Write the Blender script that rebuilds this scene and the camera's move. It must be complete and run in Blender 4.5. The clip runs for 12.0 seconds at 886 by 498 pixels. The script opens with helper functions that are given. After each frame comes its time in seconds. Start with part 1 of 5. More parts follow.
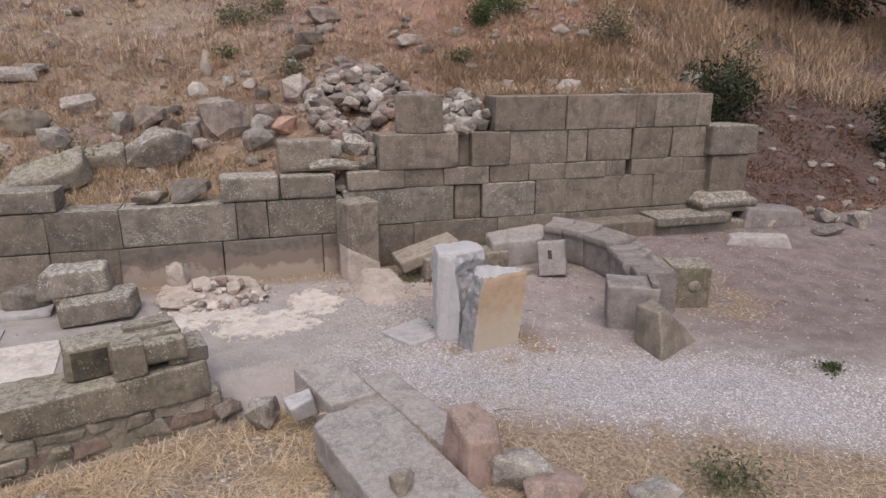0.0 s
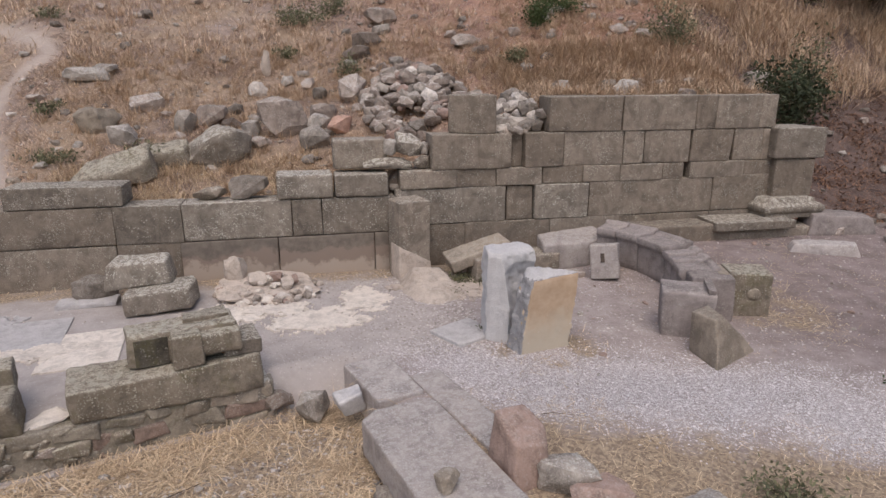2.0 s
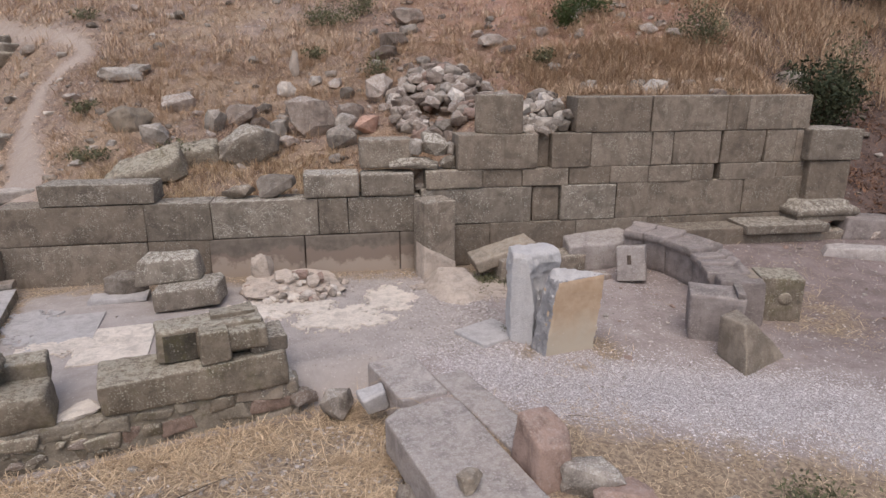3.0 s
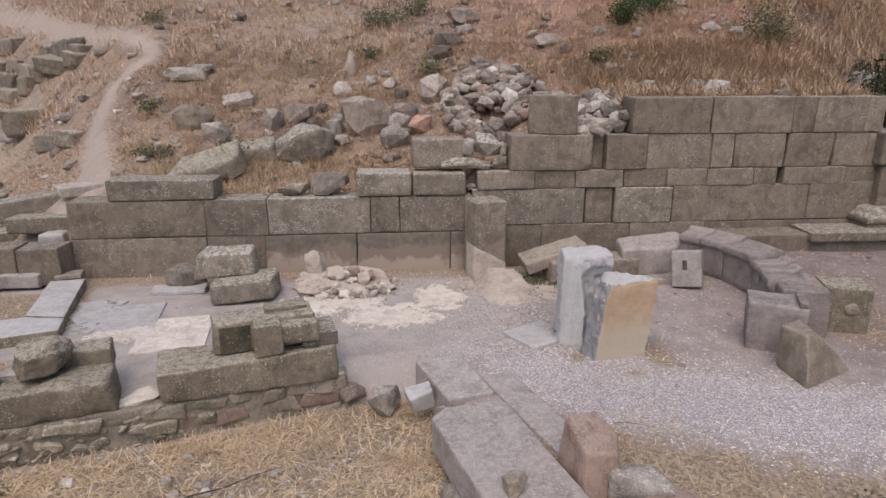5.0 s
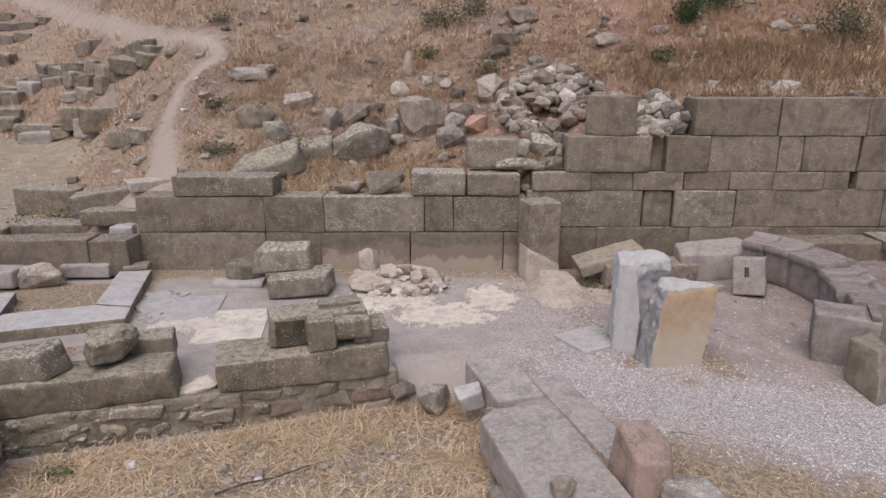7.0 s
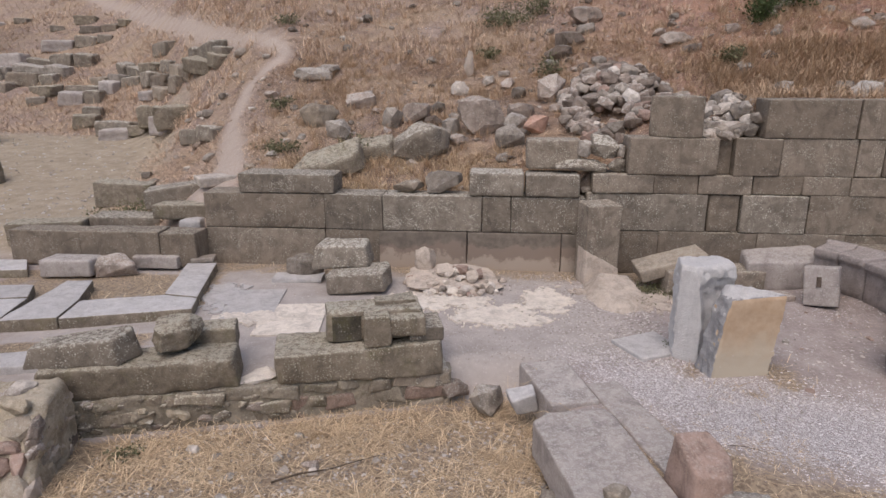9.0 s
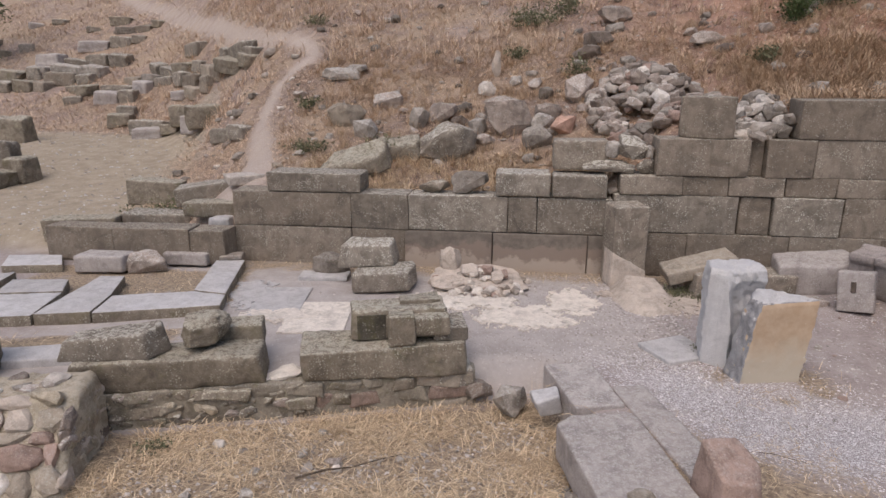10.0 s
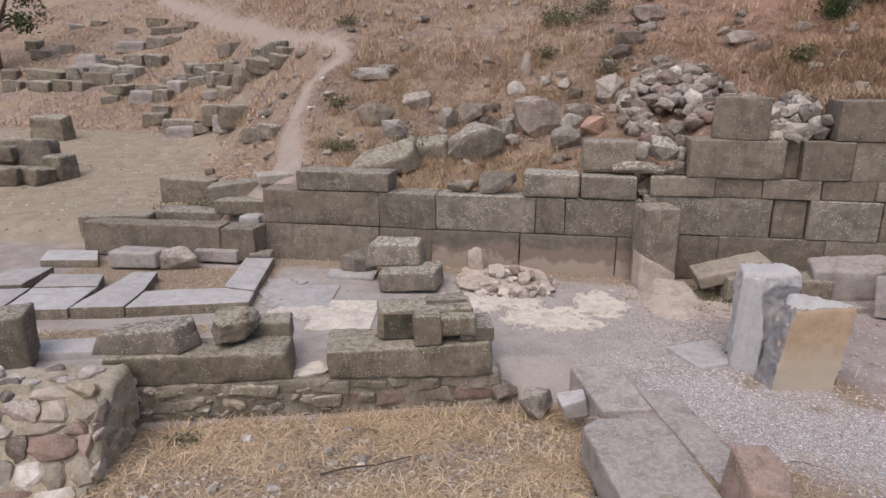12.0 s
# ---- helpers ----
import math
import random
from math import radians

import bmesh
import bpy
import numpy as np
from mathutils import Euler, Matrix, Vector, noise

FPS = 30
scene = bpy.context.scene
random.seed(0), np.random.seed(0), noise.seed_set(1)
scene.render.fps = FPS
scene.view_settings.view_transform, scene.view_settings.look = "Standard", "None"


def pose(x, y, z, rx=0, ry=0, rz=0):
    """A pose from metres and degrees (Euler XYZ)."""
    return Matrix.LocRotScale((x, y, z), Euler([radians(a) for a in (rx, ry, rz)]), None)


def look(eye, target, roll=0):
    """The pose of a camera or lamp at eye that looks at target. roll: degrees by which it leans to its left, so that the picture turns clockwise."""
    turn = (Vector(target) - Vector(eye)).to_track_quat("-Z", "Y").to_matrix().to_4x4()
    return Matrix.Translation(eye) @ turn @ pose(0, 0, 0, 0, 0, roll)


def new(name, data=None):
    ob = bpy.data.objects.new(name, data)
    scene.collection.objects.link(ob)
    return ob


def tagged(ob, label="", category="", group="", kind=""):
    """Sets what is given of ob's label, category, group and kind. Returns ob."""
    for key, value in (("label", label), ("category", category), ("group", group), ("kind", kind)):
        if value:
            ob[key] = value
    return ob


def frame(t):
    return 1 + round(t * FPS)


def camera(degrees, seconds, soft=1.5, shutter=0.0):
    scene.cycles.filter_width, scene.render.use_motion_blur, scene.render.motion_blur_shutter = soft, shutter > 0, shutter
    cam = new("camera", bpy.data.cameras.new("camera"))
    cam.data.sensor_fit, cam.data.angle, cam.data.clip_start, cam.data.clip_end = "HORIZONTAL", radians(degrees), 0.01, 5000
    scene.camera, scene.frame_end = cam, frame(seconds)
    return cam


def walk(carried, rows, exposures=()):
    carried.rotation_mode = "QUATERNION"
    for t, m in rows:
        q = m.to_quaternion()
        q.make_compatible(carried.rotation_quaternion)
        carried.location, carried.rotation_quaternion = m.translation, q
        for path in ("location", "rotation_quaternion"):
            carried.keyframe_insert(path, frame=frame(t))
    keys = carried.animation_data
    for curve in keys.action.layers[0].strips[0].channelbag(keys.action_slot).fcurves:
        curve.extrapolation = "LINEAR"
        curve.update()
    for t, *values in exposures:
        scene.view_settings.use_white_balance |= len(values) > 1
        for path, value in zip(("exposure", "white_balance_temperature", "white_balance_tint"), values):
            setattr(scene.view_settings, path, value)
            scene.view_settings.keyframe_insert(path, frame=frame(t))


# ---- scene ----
# A hovering camera, 3 m over the ground, that pans to its left and stays level.
cam = camera(70.16, 12.0)
EYE, PITCH = 3.0, -15.76
YAWS = [(0, -16.98), (0.5, -15.76), (1, -14.6), (1.5, -13.36), (2, -12.21), (2.5, -10.99), (3, -9.86), (5, -5.13), (5.5, -3.89), (6, -2.7), (6.5, -1.4), (7, -0.16), (9, 5.17), (9.5, 6.46), (10, 7.55), (10.5, 8.52), (11, 9.24), (11.5, 9.77), (12, 10.09)]
walk(cam, [(t, pose(0, 0, EYE, 90 + PITCH, 0, yaw)) for t, yaw in YAWS])

# ---------------------------------------------------------------- sky, sun
SUN_EL, SUN_AZ = 60.0, -165.0       # degrees above the horizon; from the long wall's normal, towards the west
world = bpy.data.worlds.new("overcast_sky")
scene.world = world
world.use_nodes = True
wn, wl = world.node_tree.nodes, world.node_tree.links
sky = wn.new("ShaderNodeTexSky")
sky.sky_type, sky.sun_disc = "NISHITA", False
sky.sun_elevation, sky.sun_rotation = radians(SUN_EL), radians(SUN_AZ)
sky.air_density, sky.dust_density, sky.ozone_density = 1.0, 3.0, 1.0
wl.new(sky.outputs[0], wn["Background"].inputs[0])
wn["Background"].inputs[1].default_value = 0.130
sun = new("sun", bpy.data.lights.new("sun", "SUN"))
sun.data.energy, sun.data.angle, sun.data.color = 1.75, radians(65), (1.0, 0.88, 0.83)
a, e = radians(SUN_AZ), radians(SUN_EL)
sun.matrix_world = look((0, 0, 0), (-math.sin(a) * math.cos(e), -math.cos(a) * math.cos(e), -math.sin(e)))


# ---------------------------------------------------------------- materials
class Nodes:
    """Short hand for a material's nodes."""

    def __init__(self, name, rough=0.9, spec=0.25):
        self.mat = bpy.data.materials.new(name)
        self.mat.use_nodes = True
        self.n, self.l = self.mat.node_tree.nodes, self.mat.node_tree.links
        self.bsdf = self.n["Principled BSDF"]
        self.bsdf.inputs["Roughness"].default_value = rough
        self.bsdf.inputs["Specular IOR Level"].default_value = spec

    def add(self, kind, **values):
        node = self.n.new(kind)
        for key, value in values.items():
            slot = node.inputs.get(key.replace("_", " "))
            if hasattr(value, "is_output"):
                self.l.new(value, slot)
            else:
                slot.default_value = value
        return node

    def coords(self, shifted=True):
        """Places in metres; shifted: each object has its own stretch of the pattern."""
        here = self.n.new("ShaderNodeNewGeometry").outputs["Position"]
        if not shifted:
            return here
        shift = self.n.new("ShaderNodeVectorMath")
        shift.operation = "MULTIPLY_ADD"
        self.l.new(self.random(), shift.inputs[0])
        shift.inputs[1].default_value = (37.0, 19.0, 53.0)
        self.l.new(here, shift.inputs[2])
        return shift.outputs[0]

    def random(self):
        return self.n.new("ShaderNodeObjectInfo").outputs["Random"]

    def noise(self, vec, scale, detail=6.0, rough=0.6, distort=0.0):
        return self.add("ShaderNodeTexNoise", Vector=vec, Scale=scale, Detail=detail, Roughness=rough, Distortion=distort).outputs["Fac"]

    def cells(self, vec, scale, out="Distance", feature="F1"):
        node = self.add("ShaderNodeTexVoronoi", Vector=vec, Scale=scale)
        node.feature = feature
        return node.outputs[out]

    def ramp(self, value, a, b, lo=0.0, hi=1.0):
        node = self.n.new("ShaderNodeMapRange")
        node.interpolation_type = "SMOOTHSTEP"
        for slot, v in (("From Min", a), ("From Max", b), ("To Min", lo), ("To Max", hi)):
            node.inputs[slot].default_value = v
        self.l.new(value, node.inputs["Value"])
        return node.outputs[0]

    def mix(self, fac, a, b, kind="MIX"):
        node = self.n.new("ShaderNodeMix")
        node.data_type, node.blend_type = "RGBA", kind
        for slot, v in ((0, fac), (6, a), (7, b)):
            if hasattr(v, "is_output"):
                self.l.new(v, node.inputs[slot])
            else:
                node.inputs[slot].default_value = v if slot == 0 else (*v, 1.0)
        return node.outputs[2]

    def math(self, op, a, b=0.0):
        node = self.n.new("ShaderNodeMath")
        node.operation = op
        for slot, v in ((0, a), (1, b)):
            if hasattr(v, "is_output"):
                self.l.new(v, node.inputs[slot])
            else:
                node.inputs[slot].default_value = v
        return node.outputs[0]

    def attr(self, name):
        node = self.n.new("ShaderNodeAttribute")
        node.attribute_name = name
        return node.outputs["Fac"]

    def done(self, colour, height=None, bump=0.4, dist=0.01):
        self.l.new(colour, self.bsdf.inputs["Base Color"])
        if height is not None:
            b = self.add("ShaderNodeBump", Height=height, Strength=bump, Distance=dist)
            self.l.new(b.outputs[0], self.bsdf.inputs["Normal"])
        return self.mat


def stone_mat(name, light, dark, lichen=0.3, lichen_col=(0.50, 0.48, 0.42), grain=1.0, bump=0.5, stain_or_shade=(0.10, 0.085, 0.07), vary=0.25, moss=0.0, top=0.16, mottle=0.55):
    """Weathered stone: broad stains, mottling, grain, pits, and pale lichen that grows best on upward faces."""
    k = Nodes(name)
    v = k.coords()
    broad = k.noise(v, 1.7 * grain, 5, 0.6, 0.6)
    mid = k.noise(v, 8 * grain, 9, 0.72)
    fine = k.noise(v, 55 * grain, 6, 0.75)
    col = k.mix(k.ramp(mid, 0.36, 0.64), dark, light)
    col = k.mix(k.ramp(broad, 0.50, 0.68, 0, 0.6), col, stain_or_shade)
    col = k.mix(k.ramp(fine, 0.40, 0.70, 0, 0.45), col, tuple(min(1, c * 1.3) for c in light))
    blotch = k.noise(v, 3.6 * grain, 7, 0.7, 0.8)
    col = k.mix(k.ramp(blotch, 0.52, 0.36, 0, mottle), col, tuple(c * 0.62 for c in dark))
    if moss:
        col = k.mix(k.math("MULTIPLY", k.ramp(k.noise(v, 3.3 * grain, 6, 0.7), 0.5, 0.66), moss), col, (0.13, 0.12, 0.05))
    geo = k.n.new("ShaderNodeNewGeometry")
    sep = k.n.new("ShaderNodeSeparateXYZ")
    k.l.new(geo.outputs["Normal"], sep.inputs[0])
    up = k.ramp(sep.outputs[2], 0.2, 0.9, 0.0, top)
    patch_n = k.math("ADD", k.noise(v, 4.2 * grain, 6, 0.72), up)
    patches = k.ramp(patch_n, 0.44, 0.57)
    stretch = k.n.new("ShaderNodeVectorMath")
    stretch.operation = "MULTIPLY"
    k.l.new(v, stretch.inputs[0])
    stretch.inputs[1].default_value = (5.0, 5.0, 0.55)
    run = k.noise(stretch.outputs[0], 1.0 * grain, 5, 0.65)
    col = k.mix(k.ramp(run, 0.52, 0.66, 0, 0.35), col, tuple(c * 0.75 for c in dark))
    col = k.mix(k.ramp(run, 0.46, 0.34, 0, 0.30), col, tuple(min(1, c * 1.18) for c in light))
    cell = k.add("ShaderNodeTexVoronoi", Vector=v, Scale=34 * grain)
    cs = k.n.new("ShaderNodeSeparateColor")
    k.l.new(cell.outputs["Color"], cs.inputs[0])
    spot = k.math("MULTIPLY", k.ramp(cell.outputs["Distance"], 0.36, 0.22), k.ramp(cs.outputs[0], 0.45, 0.75))
    col = k.mix(k.math("MULTIPLY", k.math("MULTIPLY", spot, patches), min(1.0, lichen * 1.1)), col, lichen_col)
    tiny = k.add("ShaderNodeTexVoronoi", Vector=v, Scale=62 * grain)
    ts = k.n.new("ShaderNodeSeparateColor")
    k.l.new(tiny.outputs["Color"], ts.inputs[0])
    dots = k.math("MULTIPLY", k.ramp(tiny.outputs["Distance"], 0.42, 0.26), k.ramp(ts.outputs[1], 0.55, 0.72))
    col = k.mix(k.math("MULTIPLY", k.math("MULTIPLY", dots, k.ramp(patch_n, 0.46, 0.56)), min(1.0, lichen * 0.95)), col, lichen_col)
    blot = k.ramp(k.math("ADD", k.noise(v, 17 * grain, 8, 0.8), k.math("MULTIPLY", up, 0.5)), 0.56, 0.66)
    col = k.mix(k.math("MULTIPLY", k.math("MULTIPLY", blot, patches), lichen * 0.85), col, lichen_col)
    tint = k.ramp(k.random(), 0, 1, 1 - vary, 1 + vary)
    both = k.add("ShaderNodeCombineColor", Red=tint, Green=k.math("POWER", tint, 1.06), Blue=k.math("POWER", tint, 1.12))
    col = k.mix(1.0, col, both.outputs[0], "MULTIPLY")
    h = k.math("ADD", k.math("MULTIPLY", mid, 1.2), k.math("MULTIPLY", fine, 0.6))
    pits = k.ramp(k.cells(v, 40 * grain), 0.05, 0.25)
    h = k.math("ADD", h, k.math("MULTIPLY", pits, 0.25))
    return k.done(col, h, bump, 0.03)


M_WALL = stone_mat("andesite_block", (0.262, 0.216, 0.172), (0.190, 0.156, 0.124), 0.75, (0.46, 0.43, 0.36), vary=0.15)
M_LICHEN = stone_mat("andesite_with_lichen", (0.27, 0.232, 0.19), (0.180, 0.152, 0.124), 0.95, (0.54, 0.51, 0.44), vary=0.15, top=0.20)
M_BENCH = stone_mat("grey_violet_andesite", (0.31, 0.268, 0.25), (0.235, 0.20, 0.187), 0.35, vary=0.10, top=0.12)
M_SLAB = stone_mat("grey_slab_stone", (0.44, 0.395, 0.37), (0.345, 0.305, 0.285), 0.7, (0.55, 0.52, 0.48), stain_or_shade=(0.24, 0.205, 0.185), vary=0.08)
M_PALESLAB = stone_mat("pale_grey_slab", (0.50, 0.48, 0.475), (0.40, 0.38, 0.37), 0.25, (0.62, 0.60, 0.57), stain_or_shade=(0.36, 0.335, 0.32), vary=0.08, mottle=0.25)
M_ROCK = stone_mat("field_stone", (0.335, 0.275, 0.235), (0.215, 0.172, 0.145), 0.55, (0.55, 0.53, 0.48), 1.2, vary=0.40)
M_GREYROCK = stone_mat("grey_field_stone", (0.335, 0.295, 0.255), (0.20, 0.172, 0.148), 0.42, (0.54, 0.52, 0.47), 1.2, vary=0.35)
M_PALEROCK = stone_mat("pale_limestone", (0.55, 0.495, 0.44), (0.36, 0.315, 0.275), 0.2, (0.66, 0.62, 0.56), 1.2, stain_or_shade=(0.30, 0.22, 0.16), vary=0.35)
M_PINK = stone_mat("pinkish_stone", (0.37, 0.265, 0.22), (0.27, 0.19, 0.155), 0.25, (0.52, 0.46, 0.42), vary=0.08)
M_SALMON = stone_mat("salmon_rock", (0.52, 0.33, 0.255), (0.40, 0.25, 0.19), 0.2, (0.6, 0.5, 0.44), 1.2, stain_or_shade=(0.36, 0.22, 0.17), vary=0.05)
# near-black stone: the shade of the front wall's notch as a colour
M_RECESS_SHADE = stone_mat("recess_shade_stone", (0.10, 0.088, 0.07), (0.06, 0.052, 0.042), 0.3, vary=0.03, moss=0.4)
M_BEIGE = stone_mat("beige_render", (0.56, 0.48, 0.41), (0.43, 0.365, 0.31), 0.25, (0.60, 0.54, 0.47), 1.4, stain_or_shade=(0.32, 0.25, 0.20), vary=0.05)
M_TAN = stone_mat("tan_brown_stone", (0.36, 0.305, 0.245), (0.27, 0.225, 0.178), 0.3, stain_or_shade=(0.17, 0.14, 0.11), vary=0.1, moss=0.1)
M_FRONT = stone_mat("mossy_brown_andesite", (0.27, 0.228, 0.178), (0.165, 0.137, 0.105), 0.8, (0.46, 0.43, 0.35), vary=0.10, moss=0.35, top=0.24)
M_MARBLE = stone_mat("grey_white_marble", (0.58, 0.56, 0.55), (0.53, 0.51, 0.505), 0.35, (0.70, 0.68, 0.66), 1.6, stain_or_shade=(0.47, 0.45, 0.44), vary=0.03, bump=0.7, mottle=0.12)
M_BROKEN = stone_mat("broken_marble", (0.42, 0.41, 0.415), (0.32, 0.312, 0.318), 0.12, (0.55, 0.54, 0.53), bump=0.9, vary=0.05)
M_BRICK = stone_mat("reddish_rubble", (0.285, 0.205, 0.165), (0.19, 0.135, 0.108), 0.5, (0.40, 0.35, 0.30), 1.6, vary=0.3)
M_PLASTER = stone_mat("floor_plaster", (0.74, 0.67, 0.59), (0.60, 0.535, 0.465), 0.3, (0.80, 0.75, 0.68), 1.5, stain_or_shade=(0.50, 0.435, 0.385), vary=0.05)
M_MORTAR = stone_mat("earth_mortar", (0.30, 0.26, 0.205), (0.18, 0.152, 0.118), 0.3, vary=0.05, moss=0.35)
M_PALEMORTAR = stone_mat("pale_lime_mortar", (0.56, 0.485, 0.38), (0.40, 0.335, 0.25), 0.5, (0.60, 0.55, 0.45), 1.3, stain_or_shade=(0.26, 0.19, 0.135), vary=0.03, moss=0.2, bump=0.8)
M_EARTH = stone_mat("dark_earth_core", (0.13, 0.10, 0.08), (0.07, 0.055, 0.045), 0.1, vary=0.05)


def ochre_marble():
    """Marble face with an ochre patina that thins out towards a paler foot."""
    k = Nodes("ochre_stained_marble")
    v = k.coords()
    tc = k.n.new("ShaderNodeTexCoord")
    sep = k.n.new("ShaderNodeSeparateXYZ")
    k.l.new(tc.outputs["Object"], sep.inputs[0])
    mid = k.noise(v, 6, 8, 0.65)
    col = k.mix(k.ramp(mid, 0.3, 0.7), (0.43, 0.305, 0.20), (0.52, 0.39, 0.275))
    low = k.ramp(k.math("ADD", sep.outputs[2], k.math("MULTIPLY", k.noise(v, 4, 5, 0.6, 1.0), 0.55)), 0.90, 0.35)
    col = k.mix(low, col, (0.50, 0.435, 0.345))
    chips = k.ramp(k.noise(v, 16, 7, 0.7), 0.64, 0.70)
    col = k.mix(chips, col, (0.62, 0.56, 0.50))
    return k.done(col, k.noise(v, 40, 6, 0.7), 0.3, 0.01)


M_OCHRE = ochre_marble()


def wall_plaster_mat():
    """Lower wall courses with remains of a pale render over the stone."""
    k = Nodes("rendered_lower_course")
    v = k.coords()
    tc = k.n.new("ShaderNodeTexCoord")
    sep = k.n.new("ShaderNodeSeparateXYZ")
    k.l.new(tc.outputs["Object"], sep.inputs[0])
    mid = k.noise(v, 9, 8, 0.65)
    col = k.mix(k.ramp(mid, 0.32, 0.68), (0.150, 0.126, 0.106), (0.215, 0.182, 0.152))
    edge = k.math("ADD", sep.outputs[2], k.math("MULTIPLY", k.math("SUBTRACT", k.noise(v, 1.6, 6, 0.65), 0.5), 0.75))
    col = k.mix(k.ramp(edge, 0.46, 0.40, 0, 0.9), col, (0.265, 0.21, 0.172))
    edge2 = k.math("ADD", sep.outputs[2], k.math("MULTIPLY", k.math("SUBTRACT", k.noise(v, 2.6, 7, 0.7), 0.45), 0.9))
    col = k.mix(k.ramp(edge2, 0.36, 0.26, 0, 0.8), col, (0.43, 0.36, 0.30))
    return k.done(col, k.math("ADD", mid, k.noise(v, 60, 4, 0.7)), 0.4, 0.01)


M_RENDERED = wall_plaster_mat()


def ground_mat():
    k = Nodes("ground", 0.95, 0.15)
    v = k.coords(False)
    big, mid = k.noise(v, 0.45, 5, 0.6), k.noise(v, 3.0, 7, 0.65)
    fine, grit = k.noise(v, 26, 6, 0.7), k.noise(v, 110, 3, 0.7)
    # trodden earth of the terrace
    col = k.mix(k.ramp(mid, 0.35, 0.68), (0.285, 0.235, 0.215), (0.40, 0.345, 0.325))
    col = k.mix(k.ramp(fine, 0.35, 0.75, 0, 0.6), col, (0.46, 0.41, 0.39))
    # browner earth to the right; its colour also carries the dimming on that side
    brown = k.mix(k.ramp(mid, 0.32, 0.68), (0.19, 0.15, 0.138), (0.285, 0.232, 0.218))
    brown = k.mix(k.ramp(fine, 0.5, 0.75, 0, 0.5), brown, (0.34, 0.29, 0.275))
    col = k.mix(k.attr("brown"), col, brown)
    # smooth old floor
    floor = k.mix(k.ramp(mid, 0.3, 0.7), (0.35, 0.313, 0.29), (0.455, 0.41, 0.385))
    floor = k.mix(k.ramp(fine, 0.45, 0.8, 0, 0.5), floor, (0.50, 0.46, 0.43))
    col = k.mix(k.attr("floor"), col, floor)
    # hill earth and withered grass
    earth = k.mix(k.ramp(mid, 0.35, 0.65), (0.22, 0.165, 0.14), (0.36, 0.28, 0.24))
    straw = k.mix(k.ramp(fine, 0.3, 0.7), (0.27, 0.20, 0.145), (0.45, 0.345, 0.25))
    hill = k.mix(k.ramp(k.math("ADD", big, k.math("MULTIPLY", mid, 0.7)), 0.70, 1.0), earth, straw)
    hill = k.mix(k.ramp(k.noise(v, 1.1, 6, 0.7), 0.55, 0.72, 0, 0.5), hill, (0.24, 0.20, 0.16))
    hill = k.mix(k.attr("red"), hill, k.mix(1.0, hill, (1.0, 0.80, 0.765), "MULTIPLY"))
    col = k.mix(k.attr("hill"), col, hill)
    west = k.mix(k.ramp(mid, 0.3, 0.7), (0.29, 0.24, 0.178), (0.40, 0.335, 0.255))
    col = k.mix(k.attr("west"), col, west)
    # reddish bank earth; the dimming at the right edge is in its dark colour
    red = k.mix(k.ramp(mid, 0.3, 0.7), (0.085, 0.06, 0.052), (0.165, 0.118, 0.10))
    col = k.mix(k.attr("bank"), col, red)
    # trodden path
    col = k.mix(k.math("MULTIPLY", k.attr("path"), k.ramp(mid, 0.2, 0.5, 0.6, 1)), col, k.mix(k.ramp(fine, 0.3, 0.7), (0.37, 0.30, 0.255), (0.46, 0.39, 0.34)))
    # crushed pale gravel
    chips = k.add("ShaderNodeTexVoronoi", Vector=v, Scale=75.0)
    sep = k.n.new("ShaderNodeSeparateColor")
    k.l.new(chips.outputs["Color"], sep.inputs[0])
    small = k.add("ShaderNodeTexVoronoi", Vector=v, Scale=150.0)
    sep2 = k.n.new("ShaderNodeSeparateColor")
    k.l.new(small.outputs["Color"], sep2.inputs[0])
    gmask = k.math("MULTIPLY", k.math("ADD", k.attr("gravel"), k.math("MULTIPLY", k.math("SUBTRACT", k.noise(v, 1.6, 7, 0.7), 0.56), 1.3)), k.ramp(k.attr("gravel"), 0.02, 0.25))
    dust = k.mix(k.ramp(mid, 0.35, 0.65), (0.36, 0.315, 0.30), (0.50, 0.455, 0.445))
    col = k.mix(k.ramp(gmask, 0.25, 0.8, 0, 0.6), col, dust)
    gravel = k.mix(k.ramp(sep.outputs[1], 0.1, 0.9), (0.40, 0.365, 0.355), (0.80, 0.76, 0.755))
    col = k.mix(k.ramp(k.math("SUBTRACT", k.math("MULTIPLY", gmask, 0.55), sep.outputs[0]), -0.04, 0.04), col, gravel)
    gravel2 = k.mix(k.ramp(sep2.outputs[1], 0.1, 0.9), (0.34, 0.31, 0.30), (0.76, 0.72, 0.715))
    col = k.mix(k.ramp(k.math("SUBTRACT", k.math("MULTIPLY", gmask, 0.40), sep2.outputs[0]), -0.04, 0.04), col, gravel2)
    # straw litter
    smask = k.ramp(k.math("ADD", k.attr("straw"), k.math("MULTIPLY", k.math("SUBTRACT", mid, 0.5), 1.6)), 0.30, 0.80, 0, 0.9)
    litter = k.mix(k.ramp(fine, 0.38, 0.62), (0.185, 0.138, 0.10), (0.40, 0.315, 0.215))
    col = k.mix(smask, col, litter)
    h = k.math("ADD", k.math("MULTIPLY", fine, 0.8), k.math("ADD", k.math("MULTIPLY", grit, 0.35), k.math("MULTIPLY", k.math("MULTIPLY", chips.outputs["Distance"], -1.6), gmask)))
    return k.done(col, h, 0.7, 0.02)


M_GROUND = ground_mat()


